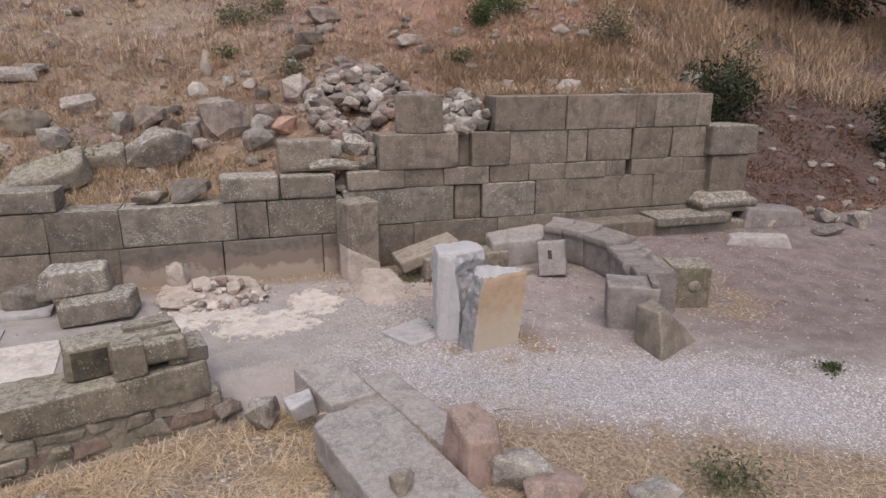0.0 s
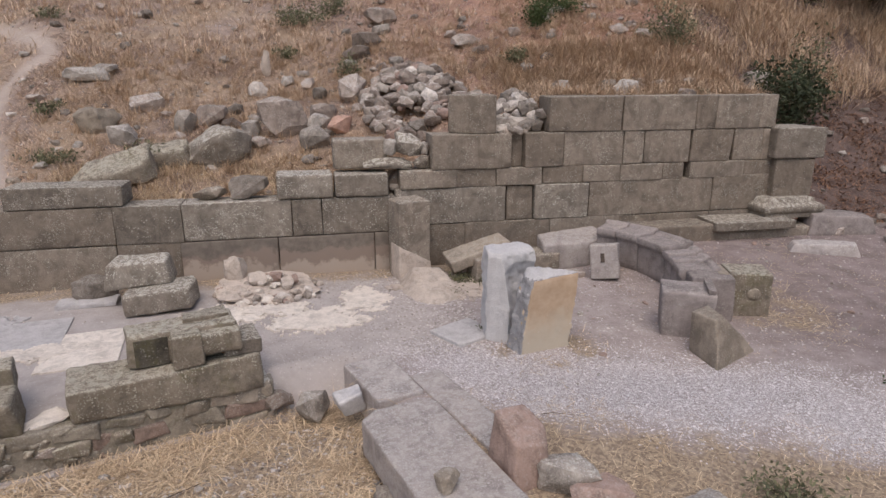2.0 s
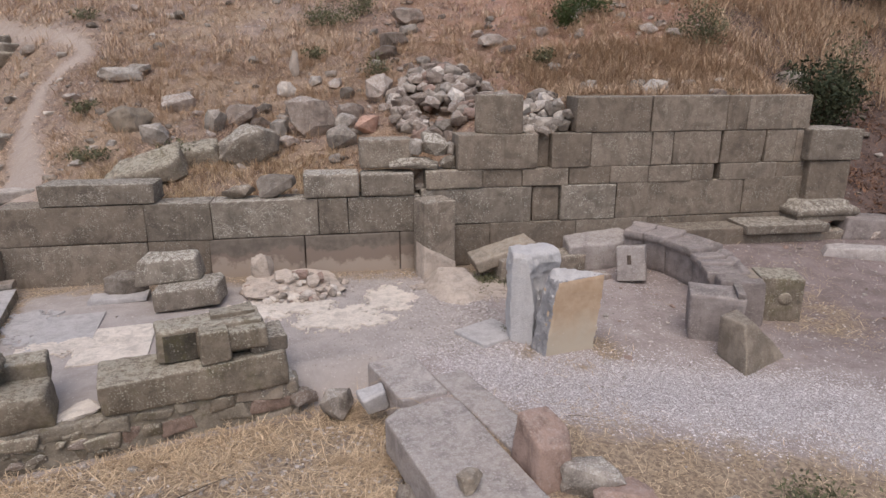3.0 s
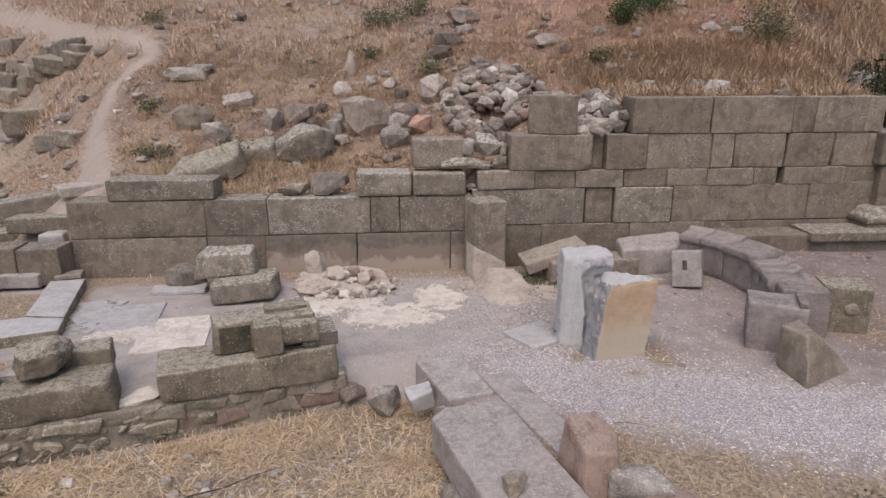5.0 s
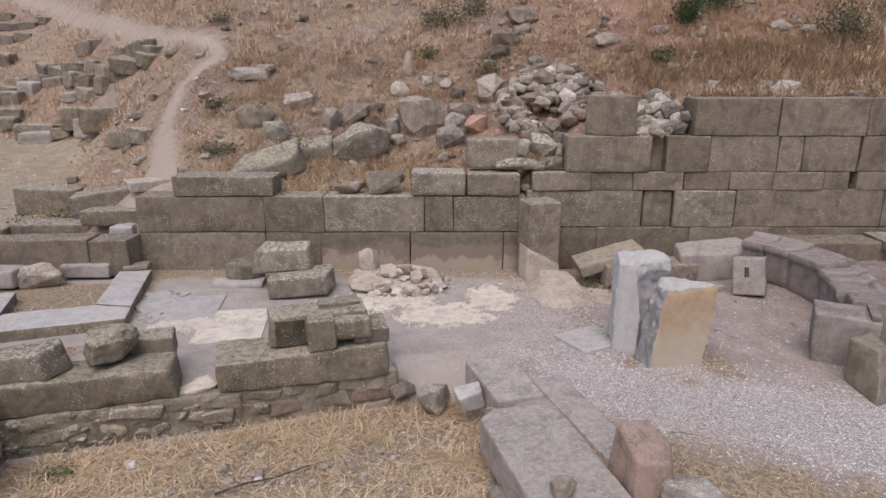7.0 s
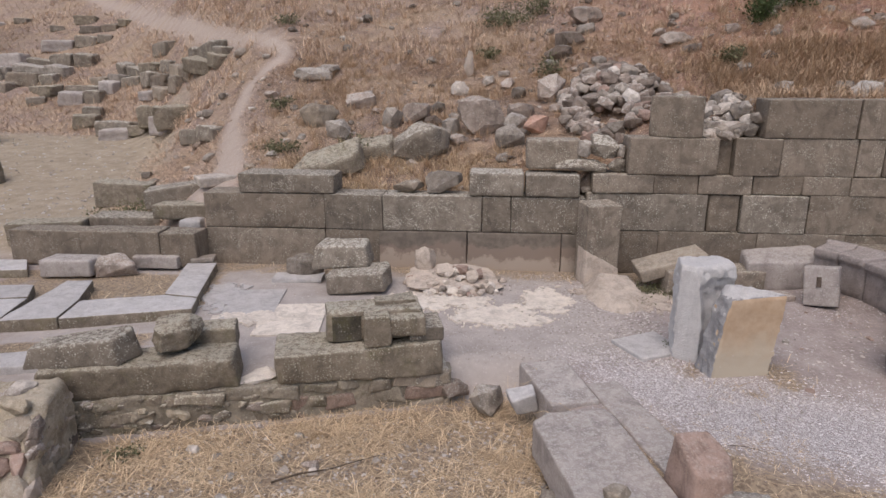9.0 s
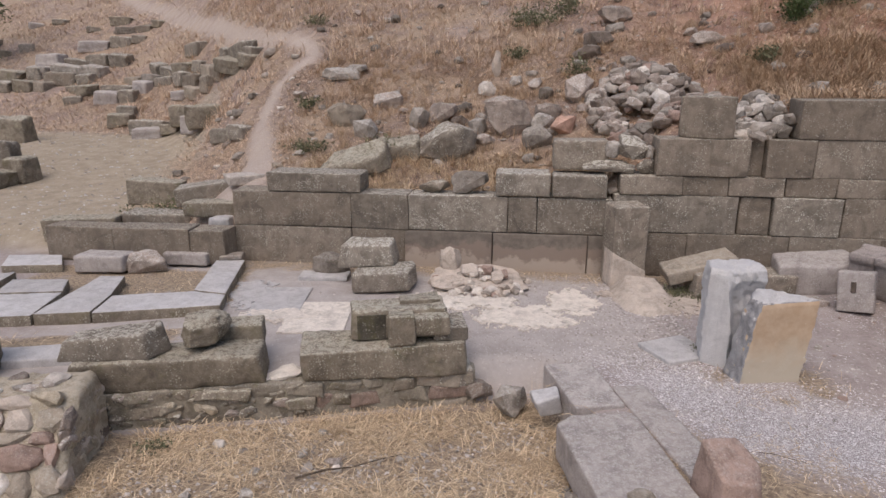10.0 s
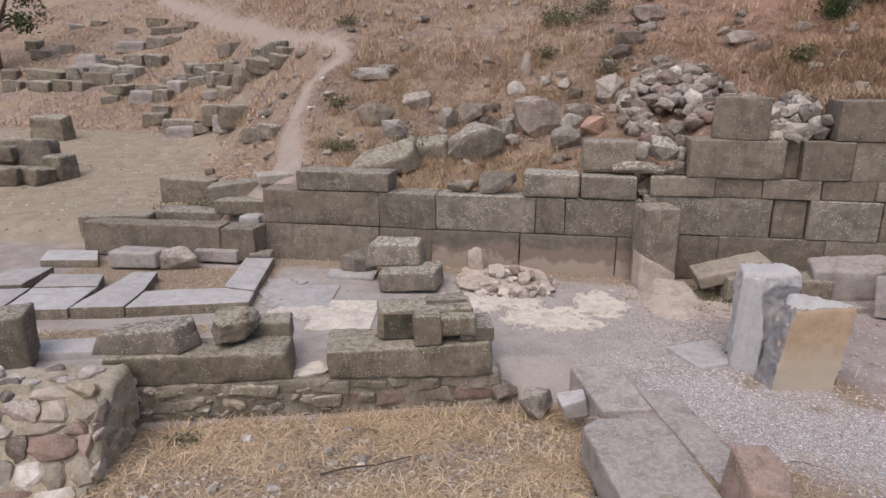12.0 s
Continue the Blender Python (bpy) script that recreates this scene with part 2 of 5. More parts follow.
def blade_mat(name, a, b):
    """Colour varies from blade to blade."""
    k = Nodes(name, 0.7, 0.2)
    geo = k.n.new("ShaderNodeNewGeometry")
    return k.done(k.mix(geo.outputs["Random Per Island"], a, b))


M_STRAW = blade_mat("straw", (0.34, 0.245, 0.16), (0.82, 0.655, 0.45))
M_DRYGRASS = blade_mat("withered_grass", (0.35, 0.25, 0.185), (0.78, 0.605, 0.45))
M_TALLGRASS = blade_mat("tall_withered_grass", (0.31, 0.215, 0.145), (0.66, 0.495, 0.345))
M_LEAF = blade_mat("green_leaves", (0.035, 0.055, 0.02), (0.10, 0.125, 0.05))
M_SAGE = blade_mat("grey_green_leaves", (0.09, 0.095, 0.055), (0.19, 0.185, 0.105))
M_DARKLEAF = blade_mat("dark_leaves", (0.022, 0.032, 0.018), (0.075, 0.085, 0.045))
M_BROWNLEAF = blade_mat("withered_leaves", (0.12, 0.065, 0.045), (0.34, 0.19, 0.115))
M_TWIG = stone_mat("bark", (0.16, 0.12, 0.09), (0.08, 0.06, 0.045), 0.1, grain=4)
M_CHIPS = blade_mat("stone_chips", (0.22, 0.19, 0.17), (0.62, 0.57, 0.53))
M_GRAVEL = blade_mat("gravel_chips", (0.28, 0.245, 0.235), (0.78, 0.735, 0.73))
# ---------------------------------------------------------------- the lie of the land
def smooth(a, b, x):
    u = np.clip((x - a) / (b - a), 0.0, 1.0)
    return u * u * (3 - 2 * u)


def waves(x, y, scale, seed):
    """A cheap smooth noise of about -1 to 1."""
    out = 0.0
    for i in range(5):
        a = seed * 1.7 + i * 2.399
        f = (1.0 + 0.63 * i) / scale
        out = out + np.sin((x * np.cos(a) + y * np.sin(a)) * f + seed * 3.1 + i * 1.3) * np.cos((y * np.cos(a) - x * np.sin(a)) * f * 0.83 + i) / (1 + 0.5 * i)
    return out / 2.2


SKEW = math.radians(15.2)          # the front wall and the slabs stand askew to the long wall
CS, SN = math.cos(SKEW), math.sin(SKEW)
FX, FY = -2.35, 5.35               # a point on the front wall's outer face


def askew(u, v):
    """Along and across the front wall, to the ground plan."""
    return FX + u * CS - v * SN, FY + u * SN + v * CS


def along(x, y):
    return (x - FX) * CS + (y - FY) * SN, -(x - FX) * SN + (y - FY) * CS


def ground_z(x, y):
    x, y = np.asarray(x, float), np.asarray(y, float)
    u, v = along(x, y)
    # terrace before the long wall, a little higher towards its far end
    z = 0.30 * smooth(2.5, 6.5, x) * smooth(6.0, 9.0, y)
    # the sunken straw-covered strip before the front wall
    sunk = smooth(0.35, 0.10, v) * smooth(2.95, 2.65, u)
    z = z - 0.38 * sunk - 0.12 * smooth(4.6, 3.4, y) * (1 - sunk)
    z = z + 0.012 * waves(x, y, 0.55, 1) * smooth(-6, -3, x) + 0.02 * waves(x, y, 2.1, 2)
    # the hill held back by the long wall
    held = 1.08 + 0.42 * smooth(0.9, 1.5, x) + 0.5 * smooth(1.9, 2.3, x) + 0.52 * smooth(3.6, 4.0, x)
    held = held + (1.10 + 1.35 * smooth(-2.0, 6.5, x) - held) * smooth(10.1, 12.2, y)
    hill = held + 0.40 * np.maximum(y - 10.2 - 0.5 * smooth(2, 4, x), 0) + 0.10 * waves(x, y, 1.6, 3) * smooth(10.2, 12, y) + 0.25 * waves(x, y, 5.0, 4) * smooth(11, 16, y)
    hill = hill + 0.03 * waves(x, y, 0.26, 7) * smooth(10.0, 10.6, y)
    # bank beyond the wall's far end
    bank = 0.30 + 0.55 * np.maximum(y - 9.9 - 0.12 * np.maximum(x - 9, 0), 0) + 0.08 * waves(x, y, 1.1, 5) * smooth(9.9, 11, y)
    hill = hill + (bank - hill) * smooth(7.9, 8.7, x - 0.25 * np.maximum(y - 10, 0))
    # open ground and the stepped slope to the west of the hill
    west = 0.12 + 0.10 * smooth(9.6, 10.4, y) + 0.085 * np.maximum(y - 9.5, 0) + 0.30 * np.maximum(y - 19 - 0.12 * np.maximum(-x - 9, 0), 0) + 0.04 * waves(x, y, 2.4, 6)
    edge = -4.75 - 0.36 * (y - 9.5)
    hill = west + (hill - west) * smooth(edge - 1.3 - 0.35 * np.maximum(y - 12, 0), edge + 1.6 * smooth(9.5, 13, y) + 0.15, x)
    up = smooth(9.68, 9.80, y)
    up = np.where(x < -4.75, smooth(9.3, 10.2, y), up)
    up = np.where(x > 8.3, smooth(9.3, 10.2, y), up)
    z = z + (hill - z) * up
    # the land levels out far off
    z = np.where(z > 14, 14 + (z - 14) * 0.25, z)
    return z



# ---------------------------------------------------------------- builders
def mesh_of(bm, name, mat, smooth_faces=True):
    me = bpy.data.meshes.new(name)
    bmesh.ops.recalc_face_normals(bm, faces=bm.faces)
    bm.to_mesh(me)
    bm.free()
    me.materials.append(mat)
    me.polygons.foreach_set("use_smooth", [smooth_faces] * len(me.polygons))
    if smooth_faces:
        me.set_sharp_from_angle(angle=radians(48))
    return me


def part(name, bm, mat, parent, label="", smooth_faces=True, place=None):
    """Links a bmesh as one mesh object under a thing or a part."""
    ob = new(name, mesh_of(bm, name, mat, smooth_faces))
    ob.parent = parent
    if place is not None:
        ob.matrix_basis = place
    return tagged(ob, label)


def thing(name, bm, mat, place, label, category, group="", kind="", smooth_faces=True):
    ob = new(name, mesh_of(bm, name, mat, smooth_faces))
    ob.matrix_basis = place
    return tagged(ob, label, category, group, kind)


def base(name, place, label, category, group="", kind=""):
    ob = new(name)
    ob.matrix_basis = place
    ob.empty_display_size = 0.1
    return tagged(ob, label, category, group, kind)


def worn(bm, rough, seed, chip=0.0):
    """Uneven faces and chipped edges."""
    bm.normal_update()
    off = Vector((seed * 3.7, seed * 1.3, seed * 2.9))
    for v in bm.verts:
        n = noise.noise(v.co * 3.1 + off) + noise.noise(v.co * 9.0 + off) * 0.6 + noise.noise(v.co * 23.0 + off) * 0.45
        d = n * rough
        if chip:
            c = noise.noise(v.co * 4.3 - off)
            if c > 0.22:
                d -= chip * (c - 0.22)
        v.co += v.normal * d


def refine(bm, longest, passes=5):
    """Cuts long edges again and again, so that all faces end up about as large."""
    for _ in range(passes):
        long_edges = [e for e in bm.edges if e.calc_length() > longest]
        if not long_edges:
            break
        bmesh.ops.subdivide_edges(bm, edges=long_edges, cuts=1, use_grid_fill=True)
        bmesh.ops.triangulate(bm, faces=[f for f in bm.faces if len(f.verts) > 4])


def block_bm(sx, sy, sz, seed=0, bevel=0.018, rough=0.006, cuts=3, taper=0.0, shear=0.0, chip=0.0):
    """A dressed stone block that stands on its base centre: worn round edges, chips and uneven faces."""
    half = (sx / 2, sy / 2, sz / 2)
    least = min(half)
    r0 = min(bevel * 0.9 + 0.005, 0.30 * least)
    step = 0.09 if cuts >= 3 else max(0.11, max(half) / (4.5 if cuts == 2 else 2.5))
    ticks = []
    for h in half:
        inner = h - 1.5 * r0
        n = max(1, math.ceil(2 * inner / step))
        ticks.append([-h, -h + 0.6 * r0] + [inner * (2 * i / n - 1) for i in range(n + 1)] + [h - 0.6 * r0, h])
    bm = bmesh.new()
    made = {}
    r = random.Random(seed)
    lean = [[r.uniform(-1, 1) * rough * 1.3 for _ in range(3)] for _ in range(8)]
    off = Vector((seed * 3.7 % 97, seed * 1.3 % 89, seed * 2.9 % 83))

    def vert(i, j, k):
        if (i, j, k) in made:
            return made[i, j, k]
        p = Vector((ticks[0][i], ticks[1][j], ticks[2][k]))
        n1 = noise.noise(p * 2.6 + off)
        n2 = noise.noise(p * 8.5 - off)
        rr = r0 * (0.75 + 1.1 * max(0.0, n1) + 0.8 * max(0.0, n2))
        if chip and n1 > 0.12:
            rr += chip * (n1 - 0.12) * 2.2
        rr = min(rr, 0.42 * least)
        q = Vector([max(-h + rr, min(h - rr, c)) for c, h in zip(p, half)])
        d = (p - q).normalized()
        p = q + d * rr
        p += d * rough * (0.8 * n1 + 0.7 * n2 + 0.5 * noise.noise(p * 24 + off))
        a, b, c = p.x / sx + 0.5, p.y / sy + 0.5, p.z / sz + 0.5
        for e in range(8):
            w = (a if e & 1 else 1 - a) * (b if e & 2 else 1 - b) * (c if e & 4 else 1 - c)
            p += Vector(lean[e]) * w
        k2 = 1 - taper * c
        made[i, j, k] = bm.verts.new((p.x * k2 + shear * c, p.y * k2, p.z + sz / 2))
        return made[i, j, k]

    nx, ny, nz = (len(t) - 1 for t in ticks)
    for i in range(nx):
        for j in range(ny):
            for k, up in ((0, False), (nz, True)):
                f = [vert(i, j, k), vert(i + 1, j, k), vert(i + 1, j + 1, k), vert(i, j + 1, k)]
                bm.faces.new(f if up else f[::-1])
    for i in range(nx):
        for k in range(nz):
            for j, far in ((0, False), (ny, True)):
                f = [vert(i, j, k), vert(i + 1, j, k), vert(i + 1, j, k + 1), vert(i, j, k + 1)]
                bm.faces.new(f[::-1] if far else f)
    for j in range(ny):
        for k in range(nz):
            for i, far in ((0, False), (nx, True)):
                f = [vert(i, j, k), vert(i, j + 1, k), vert(i, j + 1, k + 1), vert(i, j, k + 1)]
                bm.faces.new(f if far else f[::-1])
    return bm


def prism_bm(outline, height, seed=0, bevel=0.02, rough=0.006, cuts=2, top_shift=(0, 0), top_scale=1.0, slope=(0, 0)):
    """A stone with a many-sided plan; its top may be smaller, shifted or sloping."""
    bm = bmesh.new()
    low = [bm.verts.new((x, y, 0)) for x, y in outline]
    cx, cy = sum(p[0] for p in outline) / len(outline), sum(p[1] for p in outline) / len(outline)
    high = [bm.verts.new((cx + (x - cx) * top_scale + top_shift[0], cy + (y - cy) * top_scale + top_shift[1], height + (x - cx) * slope[0] + (y - cy) * slope[1])) for x, y in outline]
    bm.faces.new(low[::-1]), bm.faces.new(high)
    for i in range(len(low)):
        j = (i + 1) % len(low)
        bm.faces.new((low[i], low[j], high[j], high[i]))
    bmesh.ops.bevel(bm, geom=bm.edges[:], offset=bevel * 0.9, segments=2, profile=0.5, affect="EDGES")
    if cuts:
        bmesh.ops.triangulate(bm, faces=[f for f in bm.faces if len(f.verts) > 4])
        refine(bm, 0.10)
    worn(bm, rough, seed)
    return bm


def rock_bm(seed, boxy=0.5, n=20):
    """A broken stone about one metre across, on its base centre."""
    r = random.Random(seed)
    bm = bmesh.new()
    for _ in range(n):
        d = Vector((r.gauss(0, 1), r.gauss(0, 1), r.gauss(0, 1))).normalized()
        m = max(abs(d.x), abs(d.y), abs(d.z))
        bm.verts.new(d * (0.5 * ((1 - boxy) + boxy / m)) * r.uniform(0.82, 1.0))
    hull = bmesh.ops.convex_hull(bm, input=bm.verts)
    bmesh.ops.delete(bm, geom=[v for v in bm.verts if not v.link_faces], context="VERTS")
    bmesh.ops.dissolve_limit(bm, angle_limit=radians(9), verts=bm.verts, edges=bm.edges)
    bmesh.ops.triangulate(bm, faces=bm.faces)
    for _ in range(2):
        bmesh.ops.subdivide_edges(bm, edges=[e for e in bm.edges if e.calc_length() > 0.15], cuts=1, use_grid_fill=True)
        bmesh.ops.triangulate(bm, faces=[f for f in bm.faces if len(f.verts) > 3])
    bmesh.ops.subdivide_edges(bm, edges=[e for e in bm.edges if e.calc_length() > 0.11], cuts=1, use_grid_fill=True)
    bmesh.ops.triangulate(bm, faces=[f for f in bm.faces if len(f.verts) > 3])
    worn(bm, 0.042, seed)
    lo = min(v.co.z for v in bm.verts)
    for v in bm.verts:
        v.co.z -= lo
    return bm


def loft(outlines):
    """A solid through plan outlines of equal length at rising heights."""
    bm = bmesh.new()
    rings = [[bm.verts.new((x, y, z)) for x, y in pts] for z, pts in outlines]
    for a, b in zip(rings, rings[1:]):
        for i in range(len(a)):
            j = (i + 1) % len(a)
            bm.faces.new((a[i], a[j], b[j], b[i]))
    bm.faces.new(rings[0][::-1]), bm.faces.new(rings[-1])
    return bm


def finish(bm, seed, bevel=0.015, rough=0.008, cuts=2):
    bmesh.ops.recalc_face_normals(bm, faces=bm.faces)
    bmesh.ops.bevel(bm, geom=[e for e in bm.edges if e.calc_face_angle(0) > 0.45], offset=bevel * 0.6, segments=1, affect="EDGES")
    bmesh.ops.triangulate(bm, faces=[f for f in bm.faces if len(f.verts) > 4])
    refine(bm, 0.055)
    worn(bm, rough, seed)
    return bm


ROCKS = {}


def rock_mesh(i, mat, boxy):
    key = (i, mat.name)
    if key not in ROCKS:
        rounded = i >= 40
        ROCKS[key] = mesh_of(rock_bm(100 + i, 0.40 + 0.045 * (i % 12), 30 if rounded else 19), "stone", mat, True)
        ROCKS[key].set_sharp_from_angle(angle=radians(44 if rounded else 30))
    return ROCKS[key]


def put_rock(name, i, mat, x, y, sx, sy, sz, turn, label, category="stone", group="", tilt=(0, 0), sink=0.12, z=None, boxy=0.5):
    ob = new(name, rock_mesh(i, mat, boxy))
    zz = float(ground_z(x, y)) if z is None else z
    ob.matrix_basis = pose(x, y, zz - sink * sz, tilt[0], tilt[1], turn) @ Matrix.Diagonal((sx, sy, sz, 1))
    return tagged(ob, label, category, group)


def blades(name, spots, mat, label, category, lie=0.3, length=(0.15, 0.4), width=0.006, bend=0.5, seed=0, lift=0.0):
    """Many thin bent blades joined into one mesh. lie: 0 stands upright, 1 lies flat."""
    r = np.random.RandomState(seed)
    n = len(spots)
    az = r.uniform(0, 2 * np.pi, n)
    flat = np.clip(r.normal(lie, 0.28 * (1.05 - 0.8 * lie), n), 0.0, 1.0) * np.pi / 2
    ln = r.uniform(*length, n)
    d = np.stack([np.cos(az) * np.sin(flat), np.sin(az) * np.sin(flat), np.cos(flat)], 1)
    side = np.stack([-np.sin(az), np.cos(az), np.zeros(n)], 1) * (width * r.uniform(0.6, 1.3, n))[:, None]
    p0 = np.array(spots, float)
    p0[:, 2] += lift
    p1 = p0 + d * (ln * 0.55)[:, None]
    p2 = p0 + d * ln[:, None]
    p2[:, 2] -= bend * ln * 0.35 * np.sin(flat + 0.3)
    p2[:, :2] += r.normal(0, 0.12, (n, 2)) * ln[:, None]
    floor_z = ground_z(p2[:, 0], p2[:, 1]) + 0.004
    p2[:, 2] = np.maximum(p2[:, 2], floor_z)
    verts = np.stack([p0 - side, p0 + side, p1 + side * 0.8, p1 - side * 0.8, p2], 1).reshape(-1, 3)
    i = np.arange(n) * 5
    quads = np.stack([i, i + 1, i + 2, i + 3], 1)
    tris = np.stack([i + 3, i + 2, i + 4], 1)
    me = bpy.data.meshes.new(name)
    me.from_pydata(verts.tolist(), [], quads.tolist() + tris.tolist())
    me.materials.append(mat)
    return tagged(new(name, me), label, category, kind="stuff")


def pebbles(name, spots, sizes, mat, label, category, seed=0):
    """Many small angular stones joined into one mesh."""
    r = np.random.RandomState(seed)
    n = len(spots)
    unit = np.array([(1, 0, 0), (-0.5, 0.87, 0), (-0.5, -0.87, 0), (0.45, 0.5, 0.55), (-0.55, 0.1, 0.6), (0.3, -0.55, 0.5)])
    faces = np.array([(0, 1, 3), (1, 4, 3), (1, 2, 4), (2, 5, 4), (2, 0, 5), (0, 3, 5), (3, 4, 5)])
    a = r.uniform(0, 2 * np.pi, n)
    ca, sa = np.cos(a)[:, None], np.sin(a)[:, None]
    sh = unit[None] * r.uniform(0.7, 1.3, (n, 6, 3))
    sz = np.asarray(sizes)[:, None]
    x = (sh[..., 0] * ca - sh[..., 1] * sa * 0.75) * sz
    y = (sh[..., 0] * sa + sh[..., 1] * ca * 0.75) * sz
    z = sh[..., 2] * sz * 0.9 - 0.1 * sz
    verts = (np.stack([x, y, z], 2) + np.asarray(spots, float)[:, None]).reshape(-1, 3)
    f = (faces[None] + (np.arange(n) * 6)[:, None, None]).reshape(-1, 3)
    me = bpy.data.meshes.new(name)
    me.from_pydata(verts.tolist(), [], f.tolist())
    me.materials.append(mat)
    return tagged(new(name, me), label, category, kind="stuff")


def scatter(n, x0, x1, y0, y1, seed, keep=None):
    """Random spots on the ground in a stretch of the plan; keep(x, y) gives the chance of each."""
    r = np.random.RandomState(seed)
    x, y = r.uniform(x0, x1, n), r.uniform(y0, y1, n)
    if keep is not None:
        ok = r.uniform(0, 1, n) < keep(x, y)
        x, y = x[ok], y[ok]
    return np.stack([x, y, ground_z(x, y)], 1)


# ---------------------------------------------------------------- ground
PATH = ((-4.9, 10.2), (-5.1, 11.2), (-5.4, 12.4), (-5.9, 13.6), (-6.0, 14.5), (-6.0, 15.2), (-5.5, 15.6), (-5.4, 16.1), (-5.8, 16.7), (-7.5, 18.3), (-11.8, 23.8), (-17.6, 30.4), (-22.4, 35.1))


def path_mask(x, y):
    """The trodden path that climbs the hill's west flank."""
    x, y = np.asarray(x, float), np.asarray(y, float)
    best = np.full(np.broadcast(x, y).shape, 99.0)
    for (ax, ay), (bx, by) in zip(PATH, PATH[1:]):
        dx, dy = bx - ax, by - ay
        t = np.clip(((x - ax) * dx + (y - ay) * dy) / (dx * dx + dy * dy), 0, 1)
        best = np.minimum(best, np.hypot(x - ax - t * dx, y - ay - t * dy))
    w = 0.17 + 0.30 * smooth(13.5, 10.6, y) + 0.10 * smooth(18, 26, y) + 0.06 * waves(x, y, 0.4, 21)
    return smooth(w + 0.22, w - 0.12, best)


def straw_mask(x, y):
    u, v = along(x, y)
    front = smooth(0.1, -0.15, v) * smooth(3.0, 2.6, u)
    right = smooth(0.75, -0.45, y - 4.75 + 0.50 * (x - 1.8) + 0.30 * waves(x, y, 0.6, 33)) * smooth(0.9, 1.4, x)
    foot = 0.65 * smooth(0.55, 0.15, np.abs(y - 9.3)) * (x > -4.6) * (x < 8)
    court = 0.8 * smooth(8.95, 8.7, y) * smooth(7.2, 7.5, y) * smooth(-7.6, -7.2, x) * smooth(-4.3, -4.7, x) + 0.8 * smooth(0.30, 0.1, np.abs(x + 4.0 + 0.28 * (y - 7.6))) * smooth(7.3, 7.6, y) * smooth(9.3, 9.0, y)
    strip = 0.9 * smooth(0.32, 0.15, np.abs(v - 1.45)) * smooth(-5, -3.5, u) * smooth(-1.0, -1.6, u)
    marble = 0.7 * smooth(0.85, 0.45, np.hypot(x - 2.55, (y - 6.1) * 1.25)) * smooth(-0.3, 0.3, waves(x, y, 0.3, 35))
    far = 0.6 * smooth(1.1, 0.5, np.hypot(x - 5.8, y - 6.6))
    return np.maximum.reduce([front, right, foot, court, strip, marble, far])


def build_ground():
    gx = np.concatenate([np.arange(-160, -30, 10), np.arange(-30, -12, 0.5), np.arange(-12, 13, 0.1), np.arange(13, 30, 0.5), np.arange(30, 161, 10)])
    gy = np.concatenate([np.arange(-160, -2, 10), np.arange(-2, 2.5, 0.5), np.arange(2.5, 17, 0.1), np.arange(17, 45, 0.4), np.arange(45, 241, 10)])
    X, Y = np.meshgrid(gx, gy)
    x, y = X.ravel(), Y.ravel()
    z = ground_z(x, y)
    nx, ny = len(gx), len(gy)
    i = (np.arange(ny - 1)[:, None] * nx + np.arange(nx - 1)[None]).ravel()
    faces = np.stack([i, i + 1, i + nx + 1, i + nx], 1)
    me = bpy.data.meshes.new("ground")
    me.from_pydata(np.stack([x, y, z], 1).tolist(), [], faces.tolist())
    me.polygons.foreach_set("use_smooth", [True] * len(me.polygons))
    u, v = along(x, y)
    edge = -4.75 - 0.36 * (y - 9.5)
    hill = smooth(9.6, 9.9, y) * np.where(y < 19, smooth(edge - 1.9, edge - 0.9, x), 1.0)
    west = smooth(9.0, 9.9, y) * (1 - hill) * smooth(26, 18, y) + 0.0
    gravel = smooth(0.6, 2.0, x + 0.3 * (y - 5)) * smooth(0.55, -0.6, y - 6.25 + 0.42 * (x - 1.7)) * smooth(-0.35, 0.75, y - 4.75 + 0.50 * (x - 1.8) + 0.25 * waves(x, y, 0.5, 31))
    gravel = gravel * (1 - 0.55 * smooth(4.0, 6.5, x)) + 0.13 * smooth(0.5, 1.6, x) * smooth(9.0, 8.0, y) * smooth(4.5, 5.0, y) * smooth(6.5, 4.5, x)
    masks = {
        "hill": np.maximum(hill, smooth(22, 27, y)), "west": west,
        "bank": smooth(8.0, 9.2, x - 0.3 * np.maximum(y - 10, 0)) * smooth(9.4, 10.2, y),
        "path": path_mask(x, y), "gravel": gravel, "straw": straw_mask(x, y),
        "red": smooth(-0.5, 5.5, x), "brown": smooth(3.2, 6.5, x + 0.2 * (y - 7)) * smooth(4.5, 6.0, y + 0.25 * (x - 4)) * smooth(10.2, 9.4, y),
        "floor": smooth(1.9, 0.6, x - 0.25 * (9 - y)) * smooth(-0.1, 0.15, v) * smooth(9.5, 9.1, y) * smooth(-6.5, -5.2, x),
    }
    for name, values in masks.items():
        at = me.attributes.new(name, "FLOAT", "POINT")
        at.data.foreach_set("value", np.asarray(values, float))
    me.materials.append(M_GROUND)
    tagged(new("ground", me), "trodden earth terrace with gravel, straw and a dry hillside", "ground", kind="structure")


build_ground()


# ---------------------------------------------------------------- the long wall
WALL_Y = 9.45
wall = base("wall_north", pose(0, WALL_Y, 0), "long ruined wall of grey-brown dressed stone blocks", "wall", kind="structure")


